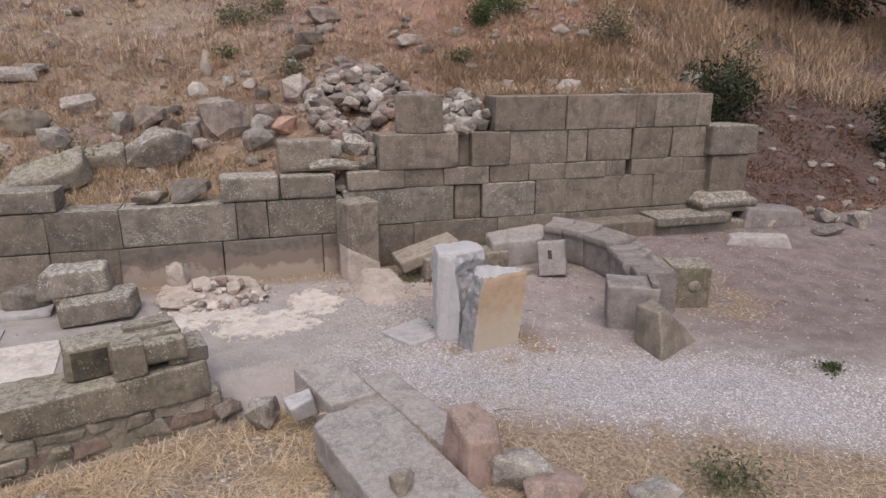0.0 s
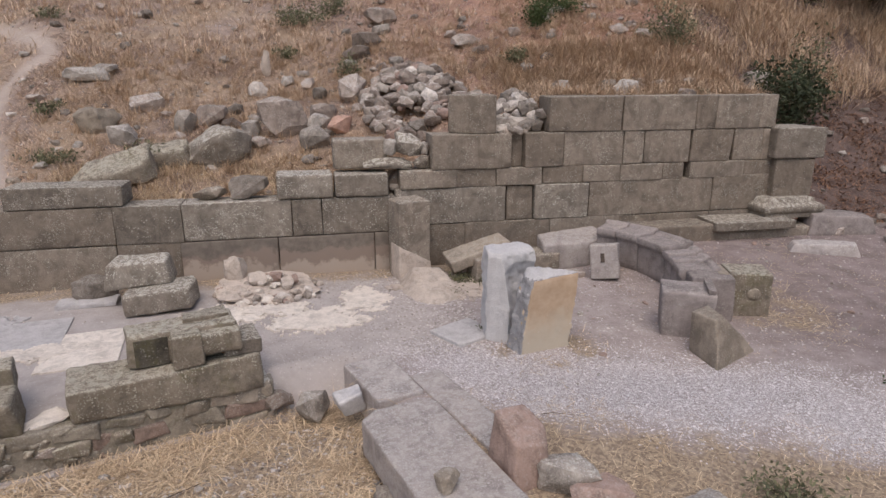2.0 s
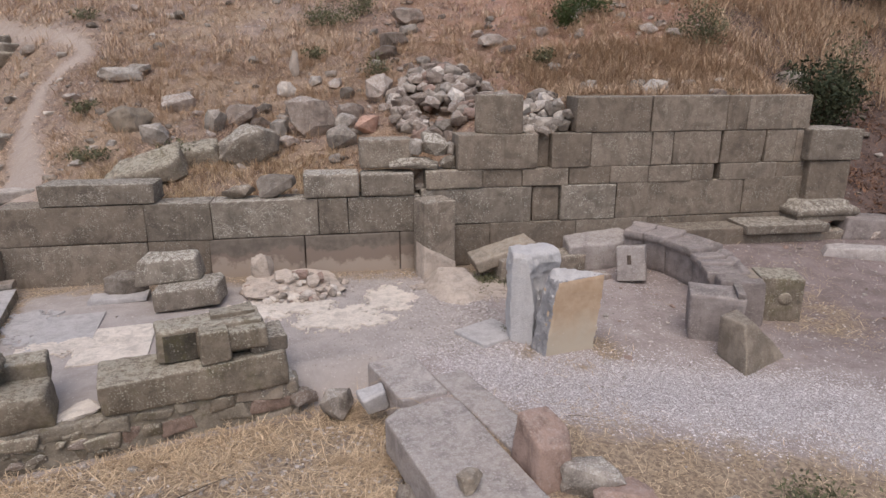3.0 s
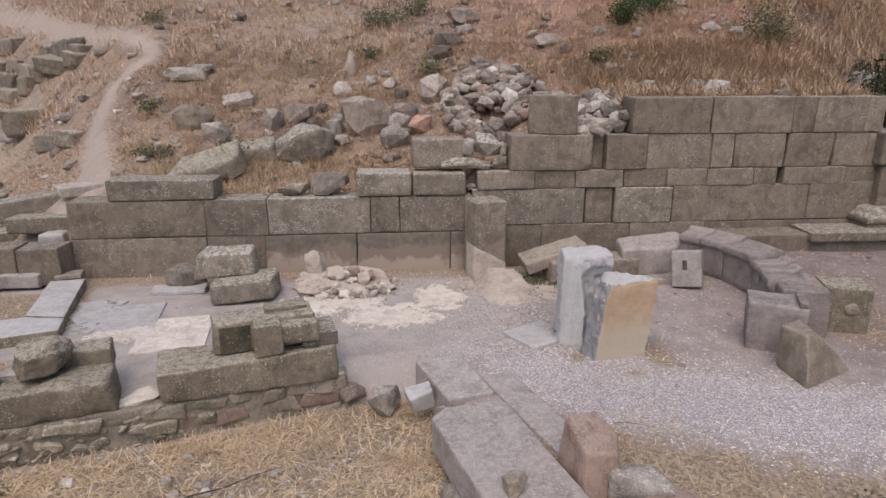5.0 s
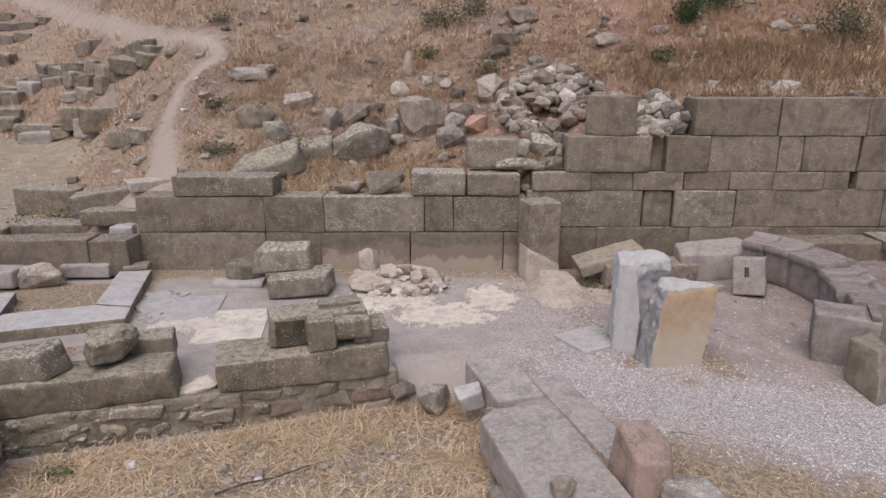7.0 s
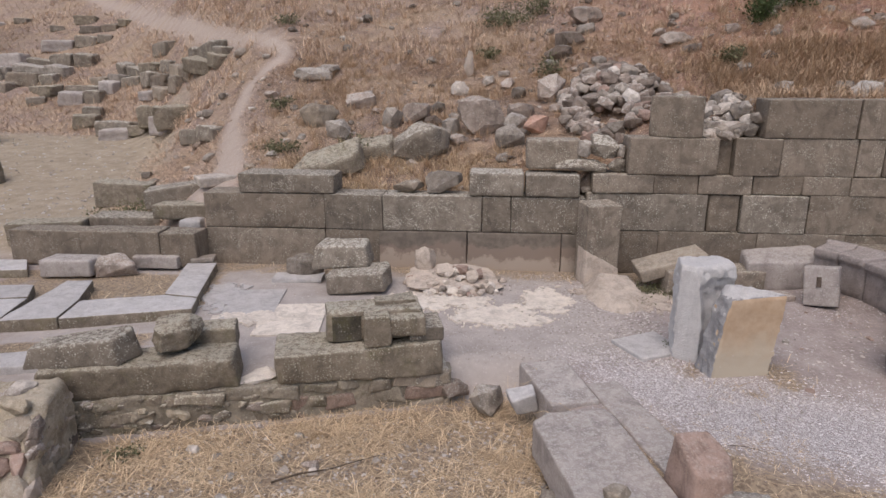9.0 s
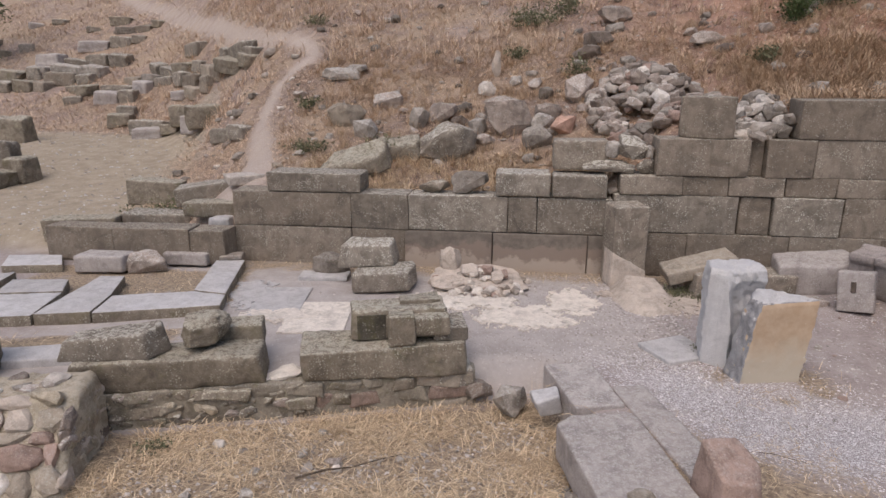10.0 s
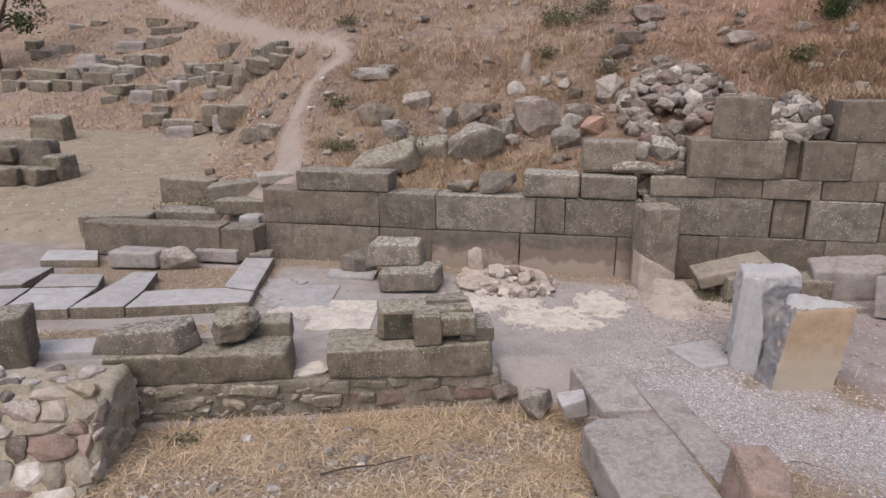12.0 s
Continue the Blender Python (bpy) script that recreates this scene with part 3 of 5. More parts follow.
def wall_block(x0, x1, z0, z1, mat=M_WALL, depth=0.5, out=0.0, name="block", shear=0.0, bevel=0.009):
    seed = int((x0 + 20) * 131 + z0 * 977)
    r = random.Random(seed)
    bm = block_bm(x1 - x0 - 0.007, depth, z1 - z0 - 0.006, seed, bevel, 0.006, 2, shear=shear, chip=0.02)
    return part(name, bm, mat, wall, place=pose((x0 + x1) / 2, depth / 2 - out + r.uniform(-0.008, 0.008), z0 + 0.004, 0, 0, r.uniform(-0.25, 0.25)))


# lowest course, in part under old render
for x0, x1 in ((-4.67, -2.72), (-2.72, -1.86), (-1.86, -0.48), (-0.48, 0.96), (0.96, 1.22)):
    wall_block(x0, x1, -0.05, 0.60, M_RENDERED if x0 > -2 else M_WALL)
for x0, x1 in ((1.22, 2.4), (2.4, 3.83), (3.83, 5.08), (5.08, 6.75), (6.75, 7.85)):
    wall_block(x0, x1, 0.0, 0.68)
# second course
for x0, x1 in ((-4.67, -2.71), (-2.71, -1.80), (-1.80, -0.26), (-0.26, 0.18), (0.18, 1.30)):
    wall_block(x0, x1, 0.60, 1.16, M_WALL if x0 < -3 else M_LICHEN)
for x0, x1, z1, out in ((1.30, 3.07, 1.245, 0), (3.09, 3.53, 1.24, -0.03), (3.55, 4.48, 1.25, 0.02), (4.49, 6.76, 1.26, 0), (6.76, 7.85, 1.29, 0)):
    wall_block(x0, x1, 0.68, z1, M_LICHEN if x0 in (1.30, 3.55) else M_WALL, out=out)
# third, low course
for x0, x1, out in ((1.38, 2.26, 0.02), (2.26, 2.90, 0), (2.90, 3.66, 0.01), (3.68, 4.37, -0.02), (4.37, 5.02, 0), (5.02, 5.78, 0.005), (5.78, 6.18, 0), (6.29, 7.32, 0), (7.32, 7.95, 0)):
    wall_block(x0, x1, 1.25, 1.53, out=out)
# fourth course
for x0, x1, out, s in ((1.87, 3.13, 0.03, 0), (3.36, 4.01, 0.02, 0), (4.01, 5.05, 0, 0), (5.05, 5.41, 0, 0), (5.42, 6.25, 0, 0), (6.26, 7.02, 0, 0.03), (7.07, 7.62, 0, 0.0), (7.62, 7.98, 0, 0)):
    wall_block(x0, x1, 1.53, 2.07, out=out, shear=s)
wall_block(3.12, 3.36, 1.53, 2.06, out=-0.14)
# fifth course
for x0, x1 in ((3.74, 4.98), (5.00, 6.30), (6.30, 6.67), (6.67, 7.50), (7.50, 7.82)):
    wall_block(x0, x1, 2.07, 2.62, out=0.01)
# odd stones on the lower stretch
wall_block(-4.06, -2.54, 1.17, 1.47, M_LICHEN, 0.55, 0.02, "capping_block")
wall_block(-0.46, 0.37, 1.17, 1.53, M_LICHEN, 0.55, 0.04, "capping_block", bevel=0.03)
wall_block(0.39, 1.20, 1.17, 1.52, M_LICHEN, 0.5, 0.03, "capping_block", bevel=0.03)
wall_block(0.40, 1.22, 1.55, 2.0, M_WALL, 0.5, -0.22, "capping_block", bevel=0.035)
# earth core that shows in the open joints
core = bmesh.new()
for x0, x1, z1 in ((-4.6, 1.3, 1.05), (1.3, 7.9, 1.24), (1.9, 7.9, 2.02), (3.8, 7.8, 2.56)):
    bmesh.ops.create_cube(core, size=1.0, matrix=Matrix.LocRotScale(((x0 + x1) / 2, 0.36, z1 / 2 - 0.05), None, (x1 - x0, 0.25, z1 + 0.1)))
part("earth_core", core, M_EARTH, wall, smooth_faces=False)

# corner pier with its moulded base, at the wall's far end
pier = base("corner_pier", pose(8.22, 9.55, 0.28), "stone corner pier with a moulded base", "pier")
part("pier_shaft", block_bm(0.76, 0.7, 0.95, 71, 0.02, 0.008), M_WALL, pier, place=pose(0.0, 0.1, 0.32))
part("pier_capping", block_bm(0.98, 0.8, 0.52, 72, 0.025, 0.008), M_LICHEN, pier, place=pose(0.02, 0.1, 1.28))


def torus_base():
    """A moulding that runs round three sides: plinth, roll and fillet."""
    bm = bmesh.new()
    prof = [(0.0, 0.0), (0.13, 0.0), (0.13, 0.06)] + [(0.10 + 0.07 * math.cos(a), 0.15 + 0.08 * math.sin(a)) for a in np.linspace(-1.2, 1.4, 8)] + [(0.06, 0.26), (0.03, 0.32), (0.0, 0.33)]
    rings = []
    for o, z in prof:
        w, d = 0.42 + o, 0.38 + o
        rings.append([bm.verts.new(p) for p in ((-w, -d, z), (w, -d, z), (w, d, z), (-w, d, z))])
    for a, b in zip(rings, rings[1:]):
        for i in range(4):
            j = (i + 1) % 4
            bm.faces.new((a[i], a[j], b[j], b[i]))
    bm.faces.new(rings[-1]), bm.faces.new(rings[0][::-1])
    refine(bm, 0.12)
    worn(bm, 0.008, 5, 0.03)
    return bm


part("moulded_base", torus_base(), M_LICHEN, pier, "worn roll moulding speckled with lichen", True, place=pose(-0.14, 0.0, 0.30))

# footing slabs before the right stretch
for i, (x, y, sx, sy, sz, z, mat, rz) in enumerate((
        (5.95, 9.22, 1.75, 0.55, 0.30, 0.26, M_WALL, -1), (7.60, 9.20, 1.75, 0.55, 0.20, 0.24, M_WALL, -1), (7.22, 9.10, 1.45, 0.62, 0.16, 0.46, M_LICHEN, -2))):
    thing("footing_slab", block_bm(sx, sy, sz, 80 + i, 0.02, 0.008), mat, pose(x, y, z, 0, 0, rz), "flat worn footing slab at the foot of the long wall", "stone slab", "footing slabs")

# upright pier before the wall
ped = base("upright_pier", pose(1.45, 9.12, 0.0, 0, 0, 14), "upright squared stone pier with a rendered foot", "pier")
part("pier_shaft", block_bm(0.50, 0.46, 1.17, 91, 0.02, 0.006), M_WALL, ped)
part("rendered_foot", prism_bm([(-0.265, -0.245), (0.26, -0.24), (0.26, 0.1), (-0.265, 0.1)], 0.38, 92, 0.012, 0.010, 3, top_scale=0.985, slope=(-0.55, 0)), M_BEIGE, ped, "pale crumbling render")

# squared block set on edge on the fourth course
thing("squared_block", prism_bm([(-0.36, -0.02), (0.02, -0.28), (0.34, -0.26), (0.34, 0.25), (-0.30, 0.28)], 0.58, 61, 0.02, 0.006), M_WALL, pose(2.55, 9.72, 2.07, 0, 0, 0), "loose squared grey stone block on the wall", "stone block")


# ---------------------------------------------------------------- the round bench
ARC_X, ARC_Y = 3.19, 7.53


def arc_block(a0, a1, z1, seed, lip=True, r0=1.53, r1=2.03):
    """A block of a curved stone bench: its back rim stands a little proud of the seat."""
    bm = bmesh.new()
    prof = [(r0 + 0.07, 0.0), (r0 + 0.05, z1 - 0.14), (r0, z1 - 0.09), (r0, z1)]
    prof += [(r1 - 0.11, z1), (r1 - 0.085, z1 + 0.04), (r1, z1 + 0.04), (r1, 0.0)] if lip else [(r1, z1), (r1, 0.0)]
    am = math.radians((a0 + a1) / 2)
    ox, oy = 1.78 * math.cos(am), 1.78 * math.sin(am)
    rings = []
    for a in np.linspace(a0, a1, 7):
        c, s = math.cos(math.radians(a)), math.sin(math.radians(a))
        rings.append([bm.verts.new((r * c - ox, r * s - oy, z)) for r, z in prof])
    n = len(prof)
    for a, b in zip(rings, rings[1:]):
        for i in range(n):
            j = (i + 1) % n
            bm.faces.new((a[i], a[j], b[j], b[i]))
    bm.faces.new(rings[0]), bm.faces.new(rings[-1][::-1])
    bmesh.ops.recalc_face_normals(bm, faces=bm.faces)
    sharp = [e for e in bm.edges if len(e.link_faces) == 2 and e.calc_face_angle() > 0.5]
    bmesh.ops.bevel(bm, geom=sharp, offset=0.009, segments=1, affect="EDGES")
    refine(bm, 0.10)
    worn(bm, 0.004, seed)
    return bm, (ARC_X + ox, ARC_Y + oy)


for i, (a0, a1, z1, tip) in enumerate(((34.9, 45.8, 0.57, 1), (21.2, 34.2, 0.55, 0), (0.8, 20.5, 0.55, 0), (-6.3, 0.1, 0.545, 0), (-13.0, -7.0, 0.54, 0), (-25.0, -13.6, 0.54, 0))):
    bm, (bx, by) = arc_block(a0, a1, z1, 40 + i)
    thing("bench_block", bm, M_BENCH, pose(bx, by, float(ground_z(bx, by)) - 0.02, tip, 0, 0), "curved grey stone bench block with a raised back rim", "bench block", "blocks of the round bench")
stray = base("bench_block", pose(4.29, 6.24, -0.02, 0, 0, -27), "upright grey bench block with a raised rim", "bench block", "blocks of the round bench")
part("block_body", block_bm(0.54, 0.42, 0.58, 47, 0.02, 0.010, 3, taper=-0.10, chip=0.02), M_BENCH, stray)
part("rim", block_bm(0.09, 0.44, 0.06, 48, 0.014, 0.006, 3), M_BENCH, stray, place=pose(0.245, 0.0, 0.575))

# loose blocks round the bench
thing("squared_block", block_bm(0.52, 0.36, 0.55, 51, 0.025, 0.01), M_BENCH, pose(4.86, 6.62, 0.0, 0, 0, -22), "squared grey stone block standing in the round bench", "stone block")
end = base("clamp_block", pose(5.40, 6.66, 0.0, 0, 0, -19), "dark stone block with a round knob on its face", "stone block")
part("block_body", block_bm(0.52, 0.42, 0.58, 52, 0.02, 0.009), M_FRONT, end)
part("side_face", block_bm(0.12, 0.40, 0.57, 54, 0.015, 0.008), M_TAN, end, "tan broken side", place=pose(-0.33, 0.0, 0.0))
kn = bmesh.new()
bmesh.ops.create_uvsphere(kn, u_segments=14, v_segments=8, radius=0.085, matrix=Matrix.Diagonal((1, 0.45, 1, 1)))
worn(kn, 0.01, 9)
part("knob", kn, M_FRONT, end, place=pose(0.04, -0.21, 0.31))
hole = base("socket_block", pose(4.18, 8.06, 0.09, -10, -7, -30), "grey stone block with a dark clamp socket", "stone block")
sock = block_bm(0.40, 0.34, 0.50, 53, 0.02, 0.008)
part("block_body", sock, M_SLAB, hole)
# a thin dark box on the face marks the socket; no hole is cut
rec = bmesh.new()
bmesh.ops.create_cube(rec, size=1.0, matrix=Matrix.LocRotScale((0, 0, 0), None, (0.055, 0.02, 0.13)))
part("clamp_socket", rec, M_EARTH, hole, "thin dark block on the face as a socket", place=pose(-0.02, -0.172, 0.31))
thing("wedge_block", finish(loft([(0.0, [(-0.25, 0.15), (-0.26, -0.38), (0.48, -0.03), (0.30, 0.35)]), (0.22, [(-0.27, 0.14), (-0.22, -0.30), (0.26, -0.06), (0.20, 0.32)]), (0.50, [(-0.29, 0.12), (-0.20, -0.18), (-0.06, -0.12), (0.0, 0.25)])]), 55, 0.02, 0.009), M_TAN, pose(4.30, 5.60, -0.02), "faceted wedge-shaped brown stone block on the gravel", "stone block")

# blocks between the bench and the long wall
thing("tilted_block", block_bm(0.95, 0.44, 0.20, 56, 0.04, 0.014, chip=0.03), M_TAN, pose(2.46, 8.84, 0.27, 6, -15, 4), "long stone block tilted against another block", "stone block")
thing("long_block", block_bm(1.35, 0.5, 0.34, 57, 0.03, 0.012), M_WALL, pose(2.98, 8.76, 0.0, 0, 0, 6), "long grey stone block lying by the wall", "stone block")
thing("rough_block", prism_bm([(-0.6, -0.25), (0.1, -0.34), (0.55, -0.2), (0.5, 0.3), (-0.5, 0.25)], 0.46, 58, 0.04, 0.014, 2, slope=(0.06, 0.1)), M_SLAB, pose(4.02, 8.95, 0.06, 0, 0, 4), "rough broken bench block lying by the wall", "stone block")
thing("flat_stone", block_bm(0.62, 0.3, 0.12, 59, 0.03, 0.012), M_ROCK, pose(3.6, 8.3, 0.03, 0, 3, 8), "flat broken stone lying on the ground", "stone")

# the split marble block
split = base("split_marble_block", pose(2.02, 6.3, 0.0), "tall marble block split in two with an ochre face", "marble block")


def broken(bm, seed, flat, calm=0.005, wild=0.022):
    """Rough fracture everywhere but on the dressed faces, whose normals are given."""
    bmesh.ops.recalc_face_normals(bm, faces=bm.faces)
    bmesh.ops.bevel(bm, geom=[e for e in bm.edges if e.calc_face_angle(0) > 0.45], offset=0.008, segments=1, affect="EDGES")
    bmesh.ops.triangulate(bm, faces=bm.faces)
    refine(bm, 0.04, 6)
    bm.normal_update()
    off = Vector((seed, seed * 2.3, seed * 0.7))
    for v in bm.verts:
        amp = calm if any(v.normal.dot(Vector(n).normalized()) > 0.86 for n in flat) else wild
        n = noise.noise(v.co * 5 + off) + 0.8 * noise.noise(v.co * 13 + off) + 0.6 * noise.noise(v.co * 31 + off)
        v.co += v.normal * amp * n
    return bm


def split_block():
    ob = split
    ob.matrix_basis = pose(2.17, 6.01, -0.02, 0, 0, 12)
    back = broken(loft([
        (0.00, [(-0.154, 0.523), (0.03, 0.31), (0.15, 0.34), (0.32, 0.40), (0.47, 0.47), (0.48, 0.80), (-0.05, 0.84)]),
        (0.45, [(-0.154, 0.523), (0.02, 0.32), (0.12, 0.42), (0.29, 0.48), (0.47, 0.50), (0.48, 0.80), (-0.05, 0.84)]),
        (0.75, [(-0.154, 0.523), (0.00, 0.34), (0.09, 0.47), (0.28, 0.54), (0.46, 0.53), (0.48, 0.80), (-0.05, 0.84)]),
        (0.93, [(-0.154, 0.523), (-0.02, 0.37), (0.12, 0.44), (0.30, 0.48), (0.47, 0.50), (0.48, 0.80), (-0.05, 0.84)]),
        (1.02, [(-0.150, 0.525), (-0.03, 0.40), (0.14, 0.46), (0.31, 0.49), (0.46, 0.52), (0.47, 0.79), (-0.05, 0.83)]),
        (1.07, [(-0.130, 0.535), (-0.02, 0.44), (0.15, 0.51), (0.31, 0.56), (0.44, 0.56), (0.45, 0.77), (-0.04, 0.82)])]), 31, [(-0.76, -0.65, 0)])
    part("back_half", back, M_MARBLE, ob, "grey-white marble half with a broken edge")
    front = broken(loft([
        (0.00, [(0.0, 0.0), (0.62, 0.0), (0.63, 0.18), (0.30, 0.27), (0.10, 0.29), (-0.03, 0.26)]),
        (0.35, [(0.045, -0.01), (0.67, 0.01), (0.67, 0.17), (0.33, 0.25), (0.12, 0.27), (0.00, 0.21)]),
        (0.65, [(0.08, -0.02), (0.71, 0.02), (0.71, 0.16), (0.36, 0.24), (0.15, 0.25), (0.04, 0.18)]),
        (0.83, [(0.105, -0.03), (0.74, 0.035), (0.73, 0.14), (0.40, 0.23), (0.19, 0.27), (0.09, 0.18)]),
        (0.87, [(0.12, -0.015), (0.735, 0.05), (0.72, 0.13), (0.40, 0.22), (0.21, 0.28), (0.13, 0.20)]),
        (0.93, [(0.20, 0.12), (0.34, 0.14), (0.38, 0.18), (0.35, 0.24), (0.24, 0.28), (0.18, 0.22)])]), 33, [(0, -1, 0), (0.08, -1, -0.05)], 0.004)
    p = part("front_half", front, M_BROKEN, ob, "leaning marble half with a smooth ochre-stained face")
    me = p.data
    me.materials.append(M_OCHRE)
    me.materials.append(M_MARBLE)
    for f in me.polygons:
        if f.normal.y < -0.6 and f.center.z < 0.86:
            f.material_index = 1
        elif f.normal.z > 0.7 or f.center.z > 0.87:
            f.material_index = 2


split_block()
thing("sunk_slab", block_bm(0.62, 0.55, 0.10, 34, 0.02, 0.008), M_PALESLAB, pose(1.72, 6.72, -0.06, 0, 0, 28), "pale flat slab sunk in the earth beside the marble", "stone slab")


# ---------------------------------------------------------------- front wall
def uv_place(u, v, z, rz=0, rx=0, ry=0):
    x, y = askew(u, v)
    return pose(x, y, z, rx, ry, 15.2 + rz)


fw = base("wall_front", uv_place(0, 0, 0), "low front wall of rough stones and large mossy blocks", "wall", kind="structure")
# mortared rubble footing, stone by stone
core = block_bm(4.05, 0.42, 0.44, 300, 0.03, 0.03, 14)
part("mortar_core", core, M_MORTAR, fw, "earthy mortar with small stones", place=pose(-0.02, 0.272, -0.45))
r = random.Random(7)
for row, (z0, z1) in enumerate(((-0.42, -0.28), (-0.28, -0.13), (-0.13, -0.005))):
    u = -2.0 + r.uniform(0, 0.1)
    while u < 1.92:
        w = min(r.uniform(0.14, 0.50), 1.98 - u)
        if w > 0.07:
            right = u > 0.15
            h = (z1 - z0) * r.uniform(0.86, 1.02)
            m = r.choice((M_BRICK, M_BRICK, M_FRONT, M_TAN, M_MORTAR, M_MORTAR) if right else (M_FRONT, M_FRONT, M_MORTAR))
            if right or r.random() < 0.5:
                part("stone", block_bm(w - 0.012, 0.20, h * 0.96, r.randrange(9999), 0.05, 0.022, 2, taper=r.uniform(-0.02, 0.10)), m, fw, place=pose(u + w / 2, 0.158 + r.uniform(-0.02, 0.02), z0 + r.uniform(-0.008, 0.008), 0, r.uniform(-4, 4), r.uniform(-4, 4)))
        u += w
for i in range(85):
    q = r.uniform(0.05, 0.15)
    ob = new("stone", rock_mesh(r.randrange(12), r.choice((M_FRONT, M_MORTAR, M_MORTAR, M_LICHEN, M_ROCK, M_PALEMORTAR)), 0.7))
    ob.parent = fw
    ob.matrix_basis = pose(r.uniform(-1.98, 0.25), 0.085 + r.uniform(-0.01, 0.03), r.uniform(-0.42, -0.06), r.uniform(-15, 15), r.uniform(-25, 25), r.uniform(-20, 20)) @ Matrix.Diagonal((q * 1.5, 0.09, q * 0.8, 1))
part("corner_block", block_bm(0.36, 0.40, 0.20, 301, 0.03, 0.012), M_LICHEN, fw, place=pose(1.78, 0.26, -0.18, 0, 2, 3))
x, y = askew(0.02, 0.30)
put_rock("crumbled_render", 4, M_PLASTER, x, y, 0.46, 0.34, 0.09, 20, "crumbled pale render in the gap of the front wall", "rubble", sink=0.2, z=-0.02)
# large blocks on the footing
part("block", block_bm(1.70, 0.50, 0.33, 302, 0.025, 0.02, 8, chip=0.05), M_FRONT, fw, place=pose(1.06, 0.30, 0.0))
part("block", block_bm(1.78, 0.46, 0.31, 303, 0.03, 0.026, 8, chip=0.06), M_FRONT, fw, place=pose(-1.05, 0.30, 0.0, 0, 0, 0.6))


# a carved top stone: set-back left half, a tongue to the front, an overhanging right half and a low end
part("carved_block", block_bm(0.98, 0.44, 0.31, 305, 0.022, 0.014, 4, chip=0.03), M_FRONT, fw, place=pose(1.225, 0.46, 0.335))
part("tongue", block_bm(0.27, 0.26, 0.31, 306, 0.016, 0.012, 4, chip=0.02), M_FRONT, fw, "ochre-brown carved tongue", place=pose(1.235, 0.185, 0.337))
part("overhang", block_bm(0.36, 0.24, 0.20, 308, 0.02, 0.012, 4), M_FRONT, fw, place=pose(1.545, 0.20, 0.42))
part("raised_rim", block_bm(0.42, 0.22, 0.045, 309, 0.016, 0.010, 3), M_FRONT, fw, place=pose(1.46, 0.55, 0.635))
# thin dark plate over the set-back face: the notch's shade put into colour
stain_or_shade = bmesh.new()
bmesh.ops.create_cube(stain_or_shade, size=1.0, matrix=Matrix.Diagonal((0.29, 0.012, 0.26, 1)))
refine(stain_or_shade, 0.04)
worn(stain_or_shade, 0.003, 14)
part("dark_recess", stain_or_shade, M_RECESS_SHADE, fw, "dark plate for the shade in the recess", place=pose(0.94, 0.236, 0.485))
part("end_block", block_bm(0.36, 0.40, 0.15, 307, 0.03, 0.012, 4), M_LICHEN, fw, place=pose(1.74, 0.34, 0.333))

put = put_rock
thing("long_stone", prism_bm([(-0.5, -0.14), (0.36, -0.2), (0.52, 0.06), (0.46, 0.22), (-0.42, 0.16)], 0.25, 311, 0.03, 0.012, 2, top_scale=0.86, slope=(0.06, 0.02)), M_LICHEN, uv_place(-1.58, 0.30, 0.31), "long rough stone lying on the front wall", "stone")
thing("rounded_boulder", rock_bm(312, 0.8, 26), M_FRONT, uv_place(-0.72, 0.44, 0.29, 20) @ Matrix.Diagonal((0.52, 0.42, 0.36, 1)), "rounded mossy boulder lying on the front wall", "stone")
thing("squared_block", block_bm(0.52, 0.30, 0.24, 313, 0.025, 0.012), M_FRONT, uv_place(-0.46, 0.72, 0.20), "mossy squared stone behind the front wall", "stone block")
thing("squared_block", block_bm(0.62, 0.46, 0.58, 314, 0.05, 0.02), M_FRONT, uv_place(-3.22, 0.74, 0.0, 12), "large worn brown stone block behind the rubble wall", "stone block")

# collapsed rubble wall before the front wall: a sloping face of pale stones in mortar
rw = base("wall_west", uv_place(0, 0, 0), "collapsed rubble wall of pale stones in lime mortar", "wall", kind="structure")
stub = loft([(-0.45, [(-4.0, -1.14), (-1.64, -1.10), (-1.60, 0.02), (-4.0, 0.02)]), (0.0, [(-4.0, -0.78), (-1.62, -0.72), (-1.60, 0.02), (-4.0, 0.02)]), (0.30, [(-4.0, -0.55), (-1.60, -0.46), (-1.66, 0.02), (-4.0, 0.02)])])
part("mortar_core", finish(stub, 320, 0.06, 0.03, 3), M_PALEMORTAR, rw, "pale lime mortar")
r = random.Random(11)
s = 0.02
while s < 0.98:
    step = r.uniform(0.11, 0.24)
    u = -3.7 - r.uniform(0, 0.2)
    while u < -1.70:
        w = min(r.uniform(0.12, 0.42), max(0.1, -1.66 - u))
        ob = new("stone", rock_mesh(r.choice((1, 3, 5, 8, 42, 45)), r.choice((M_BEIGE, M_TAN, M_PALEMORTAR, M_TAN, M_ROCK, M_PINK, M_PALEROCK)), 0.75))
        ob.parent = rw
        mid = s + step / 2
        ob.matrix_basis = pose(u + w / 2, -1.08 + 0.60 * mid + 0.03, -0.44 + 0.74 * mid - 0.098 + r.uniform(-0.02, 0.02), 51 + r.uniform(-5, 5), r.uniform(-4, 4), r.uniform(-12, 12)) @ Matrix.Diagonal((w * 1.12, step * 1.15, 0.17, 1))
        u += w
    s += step
